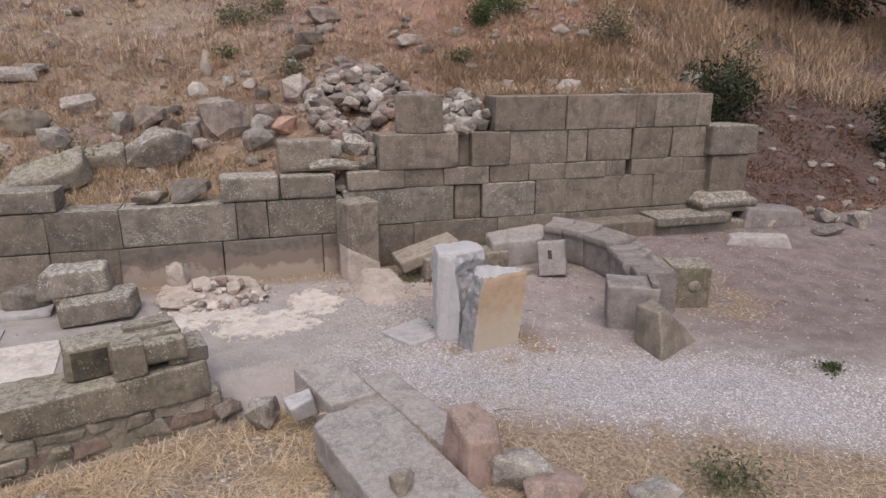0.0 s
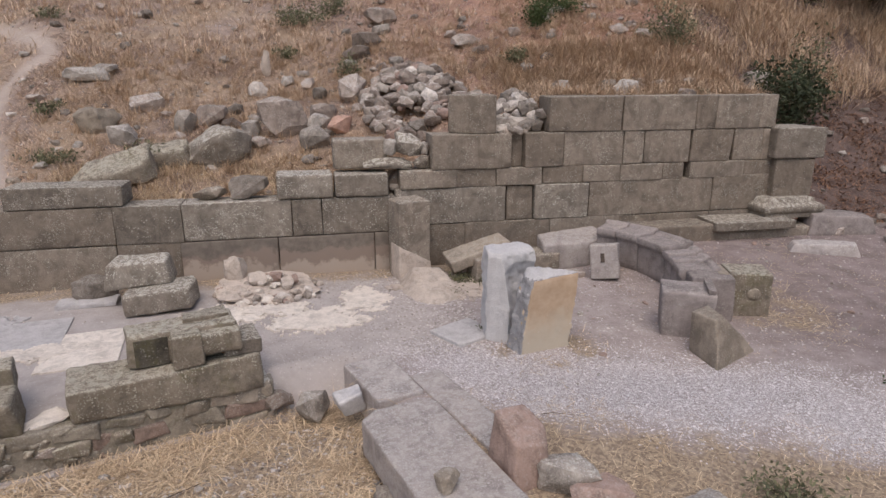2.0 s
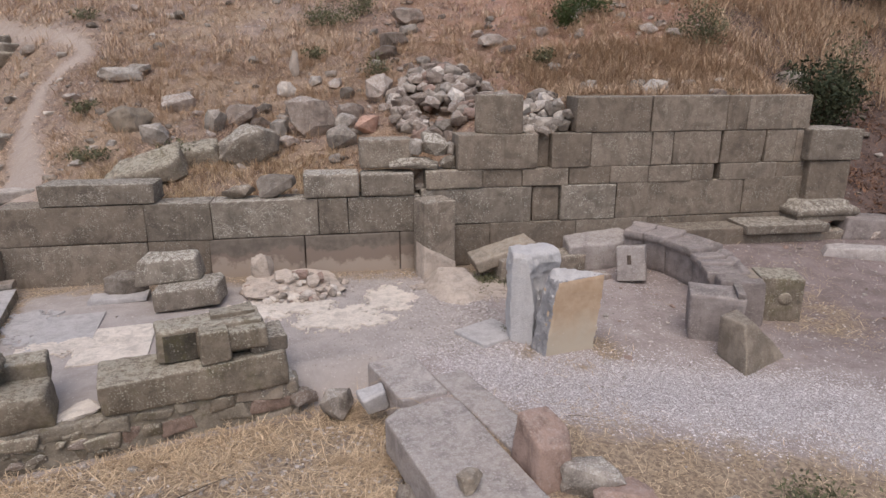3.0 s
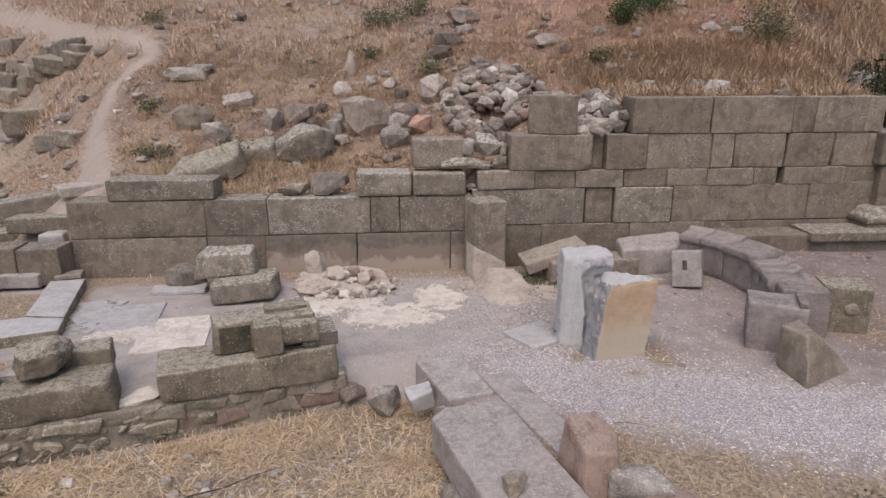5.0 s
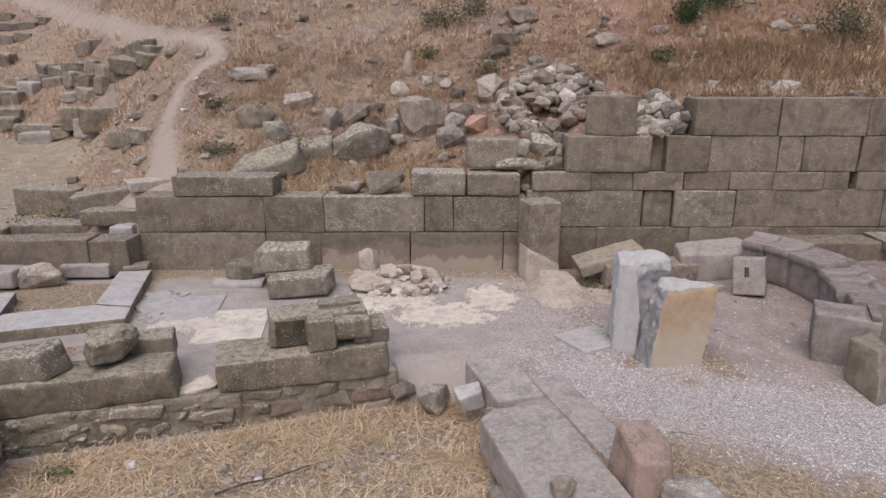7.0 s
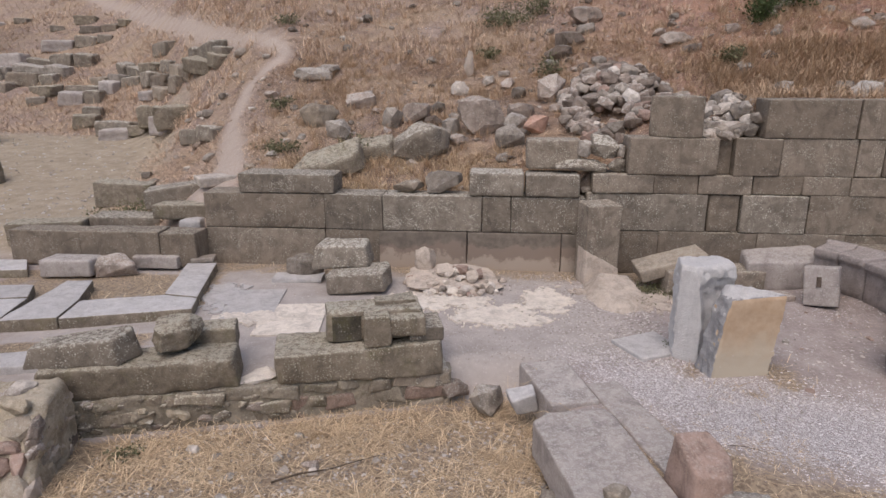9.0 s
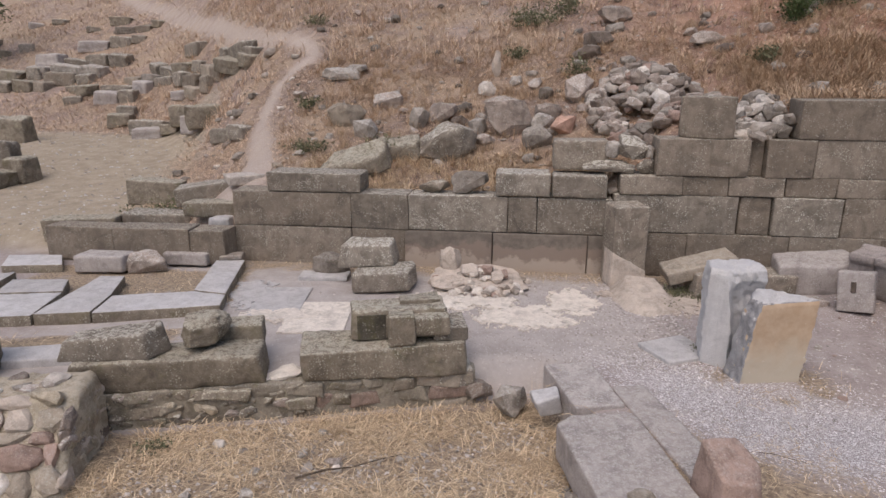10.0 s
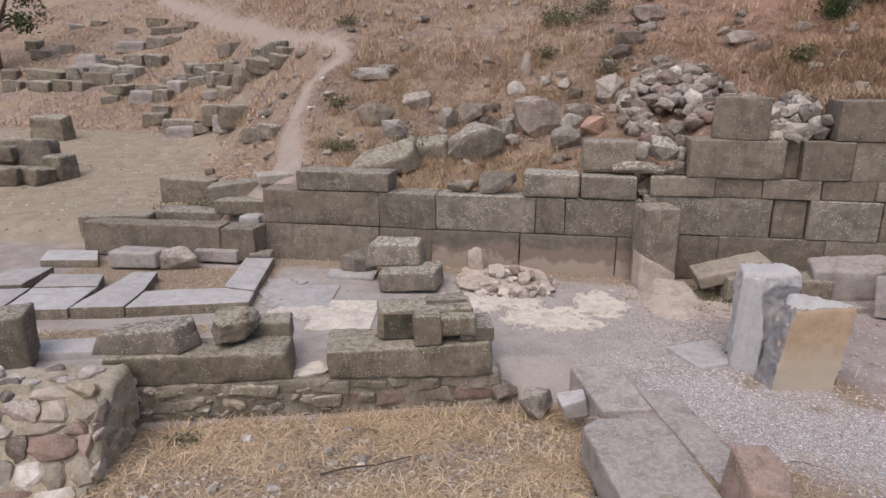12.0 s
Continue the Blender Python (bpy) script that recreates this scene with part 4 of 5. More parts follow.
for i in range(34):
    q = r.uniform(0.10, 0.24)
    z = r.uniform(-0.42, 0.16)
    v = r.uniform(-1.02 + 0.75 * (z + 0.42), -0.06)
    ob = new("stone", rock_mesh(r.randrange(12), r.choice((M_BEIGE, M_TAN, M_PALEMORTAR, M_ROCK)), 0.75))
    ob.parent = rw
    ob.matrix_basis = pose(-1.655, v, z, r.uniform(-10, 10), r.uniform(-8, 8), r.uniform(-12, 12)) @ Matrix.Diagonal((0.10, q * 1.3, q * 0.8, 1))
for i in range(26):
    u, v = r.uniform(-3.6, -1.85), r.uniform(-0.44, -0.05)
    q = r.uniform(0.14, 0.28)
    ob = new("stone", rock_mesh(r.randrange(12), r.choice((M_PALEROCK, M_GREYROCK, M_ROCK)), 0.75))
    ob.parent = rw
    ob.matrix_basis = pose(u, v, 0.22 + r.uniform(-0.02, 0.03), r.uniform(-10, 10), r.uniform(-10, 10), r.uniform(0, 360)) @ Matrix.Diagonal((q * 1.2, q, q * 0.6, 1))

# ---------------------------------------------------------------- slabs beside the gravel
SLAB = "large grey stone slab lying on the ground"
thing("stone_slab", block_bm(0.50, 0.88, 0.36, 330, 0.02, 0.008, 4), M_SLAB, uv_place(2.97, -0.42, -0.30, 1.5), SLAB, "stone slab", "slabs by the gravel")
thing("stone_slab", prism_bm([(-0.36, -1.0), (0.36, -1.0), (0.37, 0.86), (0.30, 0.97), (-0.20, 0.96), (-0.37, 0.84)], 0.34, 331, 0.02, 0.008, 4), M_SLAB, uv_place(2.84, -1.96, -0.27, -1), "long grey stone slab lying in the straw", "stone slab", "slabs by the gravel")
thing("stone_slab", block_bm(0.34, 1.45, 0.28, 332, 0.02, 0.008, 4), M_SLAB, uv_place(3.42, -1.20, -0.245, 2), "narrow grey stone slab level with the gravel", "stone slab", "slabs by the gravel")
thing("pink_block", prism_bm([(-0.21, -0.22), (0.12, -0.25), (0.24, -0.05), (0.18, 0.22), (-0.2, 0.2)], 0.44, 333, 0.025, 0.012, 2, top_scale=0.80, slope=(-0.1, 0.35)), M_PINK, pose(1.52, 4.14, -0.10, 0, 0, 18), "squat pinkish stone block beside the slab", "stone block")
put("angular_stone", 3, M_GREYROCK, 1.86, 3.90, 0.62, 0.36, 0.34, -28, "angular dark grey stone beside the slab")
put("angular_stone", 5, M_PINK, 1.98, 3.62, 0.48, 0.40, 0.26, 12, "low pinkish stone beside the slab")
put("angular_stone", 6, M_GREYROCK, 2.72, 3.42, 0.46, 0.32, 0.24, -20, "grey stone half sunk in straw")
put("angular_stone", 2, M_PINK, 1.28, 3.72, 0.34, 0.26, 0.22, 30, "low pinkish stone beside the slab")
put("angular_stone", 7, M_TAN, 0.88, 3.86, 0.22, 0.17, 0.15, 20, "small brown stone lying on the slab", z=0.09)
put("angular_stone", 8, M_GREYROCK, 0.52, 4.28, 0.34, 0.26, 0.20, -10, "grey stone wedged under the slab")
put("angular_stone", 9, M_GREYROCK, -0.08, 5.78, 0.40, 0.30, 0.36, 35, "grey pointed stone at the wall's end", sink=0.05)
thing("white_stone", block_bm(0.26, 0.20, 0.21, 334, 0.03, 0.02), M_PALESLAB, pose(0.30, 5.56, -0.17, 8, -14, 12), "whitish squared stone at the slab's end", "stone")
put("angular_stone", 10, M_ROCK, -0.42, 5.95, 0.30, 0.22, 0.18, 35, "grey stone at the wall's end", z=-0.25)

# ---------------------------------------------------------------- the floor court
# stacked pair of blocks
thing("rough_block", prism_bm([(-0.40, -0.24), (0.40, -0.26), (0.50, 0.16), (0.44, 0.36), (-0.36, 0.34)], 0.27, 340, 0.03, 0.012, 3, top_scale=0.98), M_LICHEN, pose(-1.98, 8.36, 0.03, 0, -3, 6), "rough stone block speckled with white lichen", "stone block")
thing("rough_block", prism_bm([(-0.44, -0.26), (0.40, -0.24), (0.42, 0.2), (-0.36, 0.26)], 0.33, 341, 0.035, 0.012, 3, top_scale=0.84, slope=(-0.03, 0.05)), M_LICHEN, pose(-2.22, 8.66, 0.29, 0, -3, 3), "lichen-speckled stone block lying on another block", "stone block")
put("grey_stone", 45, M_GREYROCK, -2.90, 8.92, 0.56, 0.42, 0.40, 5, "smooth grey stone at the foot of the wall")
thing("flat_stone", block_bm(0.72, 0.30, 0.07, 342, 0.02, 0.01), M_PALESLAB, pose(-2.95, 8.72, -0.01, 0, 0, 4), "flat grey slab before the stacked blocks", "stone slab")

# pale heap of crumbled masonry
put("rubble_mound", 8, M_BEIGE, -0.62, 8.72, 1.5, 1.05, 0.26, 10, "low mound of crumbled pale masonry", "rubble", sink=0.25)
r = random.Random(21)
put("pale_block", 1, M_BEIGE, -1.08, 8.98, 0.36, 0.30, 0.60, 20, "upright pale broken stone in the heap", sink=0.05, boxy=0.5)
for i in range(95):
    a, q = r.uniform(0, 2 * math.pi), math.sqrt(r.random())
    x, y = -0.62 + q * 0.72 * math.cos(a), 8.72 + q * 0.58 * math.sin(a)
    s = r.uniform(0.06, 0.22) * (1.15 - 0.5 * q)
    z = float(ground_z(x, y)) + 0.12 * (1 - q) + 0.10 * (1 - q) ** 0.8 * r.random()
    put("rubble_stone", r.randrange(12), r.choice((M_PALEROCK, M_PLASTER, M_BEIGE, M_BEIGE, M_PINK, M_PALEROCK)), x, y, s * 1.3, s, s * 0.75, r.uniform(0, 360), "small pale stone in a crumbled heap", "stone", "stones of the pale heap", (r.uniform(-20, 20), r.uniform(-20, 20)), 0.2, z)


def patch(x, y, sx, sy, seed, label, mat=M_PLASTER, turn=0, scale=0.34, hold=0.0, cell=0.022, thick=0.010):
    """A thin ragged remnant of floor plaster, with holes where it has worn through."""
    nx, ny = int(sx / cell), int(sy / cell)
    gx, gy = np.meshgrid((np.arange(nx) + 0.5) * cell - sx / 2, (np.arange(ny) + 0.5) * cell - sy / 2)
    q = np.maximum(np.abs(gx) / (sx / 2), np.abs(gy) / (sy / 2)) if hold > 0.5 else np.hypot(gx / (sx / 2), gy / (sy / 2))
    f = 0.62 * waves(gx, gy, scale * 0.30, seed) + 0.40 * waves(gx, gy, scale * 0.10, seed + 5) + 0.25 * waves(gx, gy, scale * 0.04, seed + 8)
    on = (1.0 - q) * (9.0 if hold > 0.5 else 1.7) + f * (1 - 0.55 * hold) - 0.30 * (1 - hold) > 0.12
    bm = bmesh.new()
    grid = {}

    def vert(i, j):
        if (i, j) not in grid:
            px, py = i * cell - sx / 2, j * cell - sy / 2
            grid[i, j] = bm.verts.new((px + 0.4 * cell * noise.noise(Vector((px * 40, py * 40, seed))), py + 0.4 * cell * noise.noise(Vector((py * 40, px * 40, seed + 4))), thick))
        return grid[i, j]

    for j in range(ny):
        for i in range(nx):
            if on[j, i]:
                bm.faces.new((vert(i, j), vert(i + 1, j), vert(i + 1, j + 1), vert(i, j + 1)))
    rim = [e for e in bm.edges if len(e.link_faces) == 1]
    low = bmesh.ops.extrude_edge_only(bm, edges=rim)["geom"]
    for v in low:
        if isinstance(v, bmesh.types.BMVert):
            v.co.z = -0.03
    gz = max(float(ground_z(x + dx * sx * 0.4, y + dy * sy * 0.4)) for dx in (-1, 0, 1) for dy in (-1, 0, 1))
    return thing("floor_patch", bm, mat, pose(x, y, gz + 0.002, 0, 0, turn), label, "floor patch", "plaster patches")


P = "remnant of pale plaster on the old floor"
patch(0.66, 8.15, 0.85, 1.20, 3, P)
patch(0.02, 7.50, 1.55, 1.0, 5, P)
patch(-0.45, 8.0, 1.10, 0.55, 8, P)
patch(-1.25, 7.80, 1.30, 0.70, 11, P)
patch(-1.0, 8.2, 1.0, 0.5, 13, P)
patch(-2.55, 7.18, 0.80, 1.05, 14, "cream plaster panel on the old floor", turn=8, hold=0.9)
patch(-3.22, 7.62, 0.66, 1.15, 16, "pale lilac floor panel with worn edges", M_PALESLAB, 8, hold=0.9)
patch(-3.05, 7.15, 1.2, 0.55, 17, P, turn=12)
patch(-3.75, 7.9, 0.8, 1.3, 19, P, M_PALESLAB, 12)
# bank of crumbled render at the pier's foot
bank = prism_bm([(-0.35, 0.60), (-0.36, -0.05), (-0.26, -0.42), (0.0, -0.66), (0.32, -0.55), (0.58, -0.25), (0.46, 0.25), (0.36, 0.60)], 0.20, 395, 0.03, 0.026, 3, top_scale=0.55, slope=(-0.05, 0.10))
thing("crumbled_render", bank, M_BEIGE, pose(1.57, 8.30, -0.02), "low bank of crumbled pale render by the pier", "rubble")

patch(1.95, 8.25, 1.25, 1.1, 23, "spill of crumbled render before the pier", M_BEIGE)
patch(1.5, 8.5, 1.0, 0.7, 29, "spill of crumbled render before the pier", M_BEIGE)
# raised paving of pale slabs, slab by slab
for i, pts in enumerate((
        ((-3.82, 7.11), (-3.93, 7.50), (-4.43, 7.58), (-5.40, 7.26), (-5.27, 6.65)), ((-3.945, 7.53), (-4.35, 9.03), (-4.79, 8.96), (-4.44, 7.61)),
        ((-5.29, 6.65), (-5.42, 7.26), (-5.73, 8.04), (-6.08, 7.98), (-5.94, 6.49)), ((-5.96, 6.48), (-6.16, 7.30), (-7.00, 7.10), (-6.74, 6.29)),
        ((-6.18, 7.33), (-6.44, 7.80), (-7.25, 7.70), (-7.02, 7.13)), ((-6.765, 6.28), (-7.02, 7.07), (-7.75, 6.85), (-7.5, 6.05)),
        ((-7.28, 7.20), (-7.47, 8.02), (-8.05, 7.80), (-7.85, 7.02)), ((-7.05, 8.45), (-7.43, 8.95), (-8.25, 8.80), (-7.92, 8.25)))):
    cx, cy = sum(p[0] for p in pts) / len(pts), sum(p[1] for p in pts) / len(pts)
    thing("paving_slab", prism_bm([(x - cx, y - cy) for x, y in pts], 0.19, 350 + i, 0.012, 0.008, 4), M_PALESLAB, pose(cx, cy, -0.065 + 0.006 * (i % 3), 0, 0.4 * (i % 2), 0), "pale grey paving slab with darker side faces", "paving slab", "raised paving")
# the slabs' steep side faces take the darker brown stone
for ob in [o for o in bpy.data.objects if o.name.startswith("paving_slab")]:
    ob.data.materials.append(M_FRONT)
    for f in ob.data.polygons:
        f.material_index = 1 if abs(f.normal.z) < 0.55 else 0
thing("paving_slab", block_bm(2.5, 0.35, 0.14, 358, 0.02, 0.008, 4), M_PALESLAB, uv_place(-3.4, 0.98, -0.05, 0), "pale grey paving slab behind the front wall", "paving slab", "raised paving")
thing("rough_block", prism_bm([(-0.40, -0.2), (0.36, -0.22), (0.40, 0.16), (-0.36, 0.22)], 0.26, 361, 0.03, 0.012, 2), M_SLAB, pose(-6.42, 8.62, 0.03, 0, 0, 6), "rough grey block before the low wall", "stone block")
put("rounded_stone", 11, M_ROCK, -5.80, 8.72, 0.68, 0.42, 0.36, 10, "rounded brownish stone before the low wall")
thing("rough_block", block_bm(0.72, 0.26, 0.20, 362, 0.025, 0.012), M_SLAB, pose(-5.30, 9.05, 0.03, 0, 0, 3), "flat grey block before the low wall", "stone block")
thing("white_slab", block_bm(0.36, 0.22, 0.07, 363, 0.02, 0.012), M_PALEROCK, pose(-4.60, 9.12, 0.12, 0, 0, 12), "small white flat stone on the paving", "stone")
lowall = base("wall_low", pose(-6.2, 9.02, 0), "low wall of weathered grey blocks", "wall", kind="structure")
for x0, x1, zz in ((-1.55, -0.35, 0.56), (-0.35, 0.95, 0.57), (0.95, 1.54, 0.56)):
    part("block", block_bm(x1 - x0 - 0.01, 0.42, zz, 370 + int(x0 * 10), 0.018, 0.008, 3), M_WALL, lowall, place=pose((x0 + x1) / 2, 0.22, 0.02))
# loose blocks behind the low wall
for i, (x, y, sx, sy, sz, mat, rz, ry) in enumerate((
        (-7.75, 9.95, 1.25, 0.4, 0.40, M_FRONT, 12, 0), (-6.55, 10.45, 1.25, 0.55, 0.30, M_LICHEN, 6, 0), (-5.02, 9.72, 0.36, 0.3, 0.30, M_PALESLAB, 5, 0),
        (-5.75, 11.0, 1.35, 0.5, 0.34, M_LICHEN, 14, -7), (-7.5, 11.9, 1.05, 0.5, 0.5, M_FRONT, 14, 4), (-4.95, 10.55, 0.62, 0.5, 0.18, M_PALEROCK, 35, 0), (-5.3, 10.0, 0.9, 0.45, 0.25, M_FRONT, 4, 0))):
    zz = float(ground_z(x, y))
    thing("loose_block", block_bm(sx, sy, sz, 380 + i, 0.035, 0.016, 3), mat, pose(x, y, zz - 0.06, 0, ry, rz), "loose weathered block behind the low wall", "stone block", "blocks behind the low wall")


# ---------------------------------------------------------------- stones on the hill
# place, size, turn, kind of stone
BIG = (
    (-1.42, 11.35, 1.12, 0.75, 0.74, 5, M_LICHEN, "big grey boulder with white lichen on the slope"),
    (-3.57, 12.35, 0.80, 0.55, 0.56, 0, M_TAN, "squarish tan boulder on the slope"),
    (-2.90, 13.25, 0.72, 0.5, 0.42, 8, M_ROCK, "flat-topped brown boulder on the slope"),
    (-2.99, 11.85, 0.58, 0.42, 0.46, -25, M_GREYROCK, "pale grey angular rock on the slope"),
    (-2.11, 12.30, 0.40, 0.36, 0.46, 35, M_GREYROCK, "tilted grey rock on the slope"),
    (-1.66, 12.65, 0.60, 0.45, 0.42, 0, M_ROCK, "dark brown rock on the slope"),
    (-1.31, 13.00, 0.40, 0.3, 0.28, 20, M_GREYROCK, "bluish grey rock on the slope"),
    (-0.92, 12.00, 0.40, 0.35, 0.38, 40, M_GREYROCK, "grey rock on the slope"),
    (-0.75, 11.60, 0.40, 0.32, 0.26, 10, M_ROCK, "small rounded brown rock on the slope"),
    (-0.34, 11.98, 0.98, 0.6, 0.80, -12, M_ROCK, "large angular brown rock on the slope"),
    (-0.90, 13.82, 0.42, 0.3, 0.38, 15, M_PALEROCK, "pale grey rock on the slope"))
MORE = (
    (0.15, 11.42, 0.54, 0.4, 0.40, 10, M_GREYROCK, "dark grey rock on the slope"),
    (0.23, 11.88, 0.44, 0.35, 0.36, 50, M_GREYROCK, "bluish grey rock on the slope"),
    (0.36, 12.20, 0.58, 0.45, 0.44, 25, M_ROCK, "brown boulder on the slope"),
    (0.92, 12.90, 0.70, 0.55, 0.62, 60, M_ROCK, "brown boulder beside the stone pile"),
    (0.35, 13.25, 0.36, 0.3, 0.32, 0, M_GREYROCK, "grey rock on the slope"),
    (-4.33, 14.70, 0.90, 0.5, 0.30, 20, M_GREYROCK, "dark flat rock beside the path"),
    (-4.05, 15.05, 0.60, 0.4, 0.26, -15, M_GREYROCK, "dark flat rock beside the path"),
    (1.22, 14.8, 0.72, 0.5, 0.40, 0, M_ROCK, "brown boulder on the upper slope"),
    (1.52, 15.4, 0.74, 0.5, 0.44, -10, M_ROCK, "brown boulder on the upper slope"),
    (5.75, 10.9, 0.62, 0.4, 0.40, 15, M_GREYROCK, "jagged grey rock behind the wall"),
    (2.02, 16.8, 0.9, 0.5, 0.45, 0, M_ROCK, "dark rock high on the slope"),
    (3.70, 14.7, 0.85, 0.45, 0.35, 20, M_ROCK, "dark rock high on the slope"))
for i, (x, y, sx, sy, sz, rz, mat, lab) in enumerate(BIG + MORE):
    put("boulder", i % 12 if i % 4 else 40 + i % 10, mat, x, y, sx, sy, sz, rz, lab, "boulder", tilt=(8, 0), sink=0.16, boxy=0.65)
thing("slanting_slab", prism_bm([(-0.78, -0.16), (0.40, -0.38), (0.64, -0.20), (0.66, 0.30), (-0.40, 0.36)], 0.30, 411, 0.05, 0.03, 3, top_scale=0.90, slope=(0.16, 0.22)), M_FRONT, pose(-2.98, 10.80, float(ground_z(-2.98, 10.75)) + 0.0, 12, -9, 8), "long slanting slab of lichen-grey stone on the slope", "stone slab")
thing("slanting_slab", prism_bm([(-0.52, -0.2), (0.46, -0.24), (0.52, 0.2), (-0.44, 0.26)], 0.34, 412, 0.05, 0.03, 3, top_scale=0.9, slope=(0.05, 0.2)), M_FRONT, pose(-2.35, 11.28, float(ground_z(-2.35, 11.2)) - 0.06, 10, -6, 6), "mossy slab leaning behind another on the slope", "stone slab")
put("pink_boulder", 4, M_SALMON, 0.60, 11.66, 0.54, 0.42, 0.38, 30, "salmon-pink angular rock on the slope", "boulder", sink=0.1)
put("standing_stone", 6, M_BEIGE, -0.75, 14.68, 0.24, 0.2, 0.66, 10, "narrow pale stone set upright on the slope", "stone", sink=0.05, boxy=0.3)

# stones among the capping of the lower wall
for i, (x, y, z, sx, sy, sz, mat, lab) in enumerate((
        (-1.42, 9.75, 1.15, 0.50, 0.34, 0.22, M_WALL, "flat squared stone on the wall top"), (-0.86, 9.78, 1.15, 0.58, 0.4, 0.36, M_GREYROCK, "whitish rounded stone on the wall top"),
        (1.20, 9.70, 1.54, 0.80, 0.34, 0.20, M_LICHEN, "flat stone wedged in the wall top"), (1.27, 9.72, 1.74, 0.25, 0.25, 0.30, M_GREYROCK, "small stone in the wall top"),
        (1.56, 9.70, 1.74, 0.42, 0.36, 0.36, M_LICHEN, "squarish stone in the wall top"), (1.79, 9.66, 1.76, 0.15, 0.2, 0.22, M_GREYROCK, "small stone in the wall top"),
        (1.74, 9.66, 1.53, 0.28, 0.26, 0.24, M_LICHEN, "small squarish stone in the wall top"), (1.32, 9.72, 1.20, 0.16, 0.2, 0.10, M_PALEROCK, "small pale stone in a gap of the wall"),
        (3.10, 9.66, 2.02, 0.30, 0.3, 0.08, M_PALEROCK, "small pale stone in a gap of the wall"))):
    ob = new("wall_stone", rock_mesh((i * 5) % 12, mat, 0.8))
    ob.matrix_basis = pose(x, y, z, 0, 0, 0) @ Matrix.Diagonal((sx * 1.08, sy, sz * 1.05, 1))
    tagged(ob, lab, "stone", "stones of the wall top")

# heap of cleared stones
r = random.Random(31)
for i in range(170):
    a, q = r.uniform(0, 2 * math.pi), math.sqrt(r.random())
    x, y = 2.05 + q * 0.95 * math.cos(a), 12.05 + q * 1.35 * math.sin(a)
    s = r.uniform(0.13, 0.33)
    z = float(ground_z(x, y)) + 0.42 * (1 - q ** 2) * r.uniform(0.3, 1)
    mat = r.choice((M_ROCK, M_ROCK, M_GREYROCK, M_ROCK, M_PALEROCK, M_PINK))
    put("heap_stone", r.randrange(12) if r.random() < 0.6 else 40 + r.randrange(10), mat, x, y, s * 1.25, s, s * 0.8, r.uniform(0, 360), "broken stone in a cleared heap", "stone", "stones of the big heap", (r.uniform(-25, 25), r.uniform(-25, 25)), 0.15, z)
# pale stones in the breach of the wall
for i in range(60):
    x, y = r.uniform(2.86, 3.78), r.uniform(9.55, 10.9)
    s = r.uniform(0.12, 0.30)
    if x > 3.68 and y < 10.05:
        continue
    z = 2.03 + 0.25 * r.random() * smooth(9.5, 10.2, y) + 0.35 * max(0.0, y - 9.9) * 0.9
    put("breach_stone", r.randrange(12), r.choice((M_PALEROCK, M_PALEROCK, M_PALEROCK, M_GREYROCK)), x, y, s * 1.3, s, s * 0.8, r.uniform(0, 360), "pale broken stone filling a breach of the wall", "stone", "stones of the breach", (r.uniform(-20, 20), r.uniform(-20, 20)), 0.0, z)
for i, (x, y, z, q) in enumerate(((3.60, 9.66, 2.08, 0.24), (3.63, 9.86, 2.2, 0.26), (3.55, 9.98, 2.3, 0.3), (3.66, 9.60, 2.28, 0.18), (3.6, 9.9, 2.42, 0.2))):
    put("breach_stone", i + 2, M_PALEROCK if i % 2 else M_GREYROCK, x, y, q, q, q * 0.9, 40 * i, "pale broken stone filling a breach of the wall", "stone", "stones of the breach", sink=0.0, z=z)
put("breach_stone", 44, M_PALEROCK, 3.34, 9.62, 0.46, 0.3, 0.24, 4, "long pale stone lying over a gap of the wall", "stone", "stones of the breach", sink=0.0, z=2.07)


def strew(n, x0, x1, y0, y1, sizes, mats, seed, name, label, group, keep=None, sink=0.25):
    rr = random.Random(seed)
    for _ in range(n):
        x, y = rr.uniform(x0, x1), rr.uniform(y0, y1)
        if keep is not None and rr.random() > float(keep(x, y)):
            continue
        s = sizes[0] + (sizes[1] - sizes[0]) * rr.random() ** 2
        put(name, rr.randrange(12) if rr.random() < 0.45 else 40 + rr.randrange(10), rr.choice(mats), x, y, s * rr.uniform(1, 1.5), s, s * rr.uniform(0.5, 0.85), rr.uniform(0, 360), label, "stone", group, (rr.uniform(-15, 15), rr.uniform(-15, 15)), sink)


off_path = lambda x, y: 1 - path_mask(x, y)
strew(75, 3.9, 8.0, 10.0, 11.6, (0.08, 0.34), (M_GREYROCK, M_GREYROCK, M_ROCK), 41, "hill_stone", "grey stone among grass behind the wall top", "stones behind the wall")
strew(55, -4.3, 2.2, 10.1, 14.5, (0.06, 0.24), (M_ROCK, M_GREYROCK, M_ROCK, M_PALEROCK), 42, "hill_stone", "stone half sunk in the dry slope", "stones on the slope", off_path)
strew(12, -2.0, 1.3, 11.5, 12.9, (0.16, 0.36), (M_ROCK, M_GREYROCK, M_ROCK), 40, "boulder", "brown and grey rock in a belt of boulders", "belt of boulders", sink=0.32)
strew(7, -4.6, -2.4, 10.8, 13.6, (0.14, 0.3), (M_ROCK, M_GREYROCK, M_TAN), 39, "boulder", "weathered rock beside the slanting slab", "belt of boulders", off_path, 0.32)
strew(95, 0.5, 8.5, 12.5, 18.5, (0.08, 0.42), (M_ROCK, M_GREYROCK, M_ROCK), 43, "hill_stone", "stone half sunk in the dry slope", "stones on the slope")
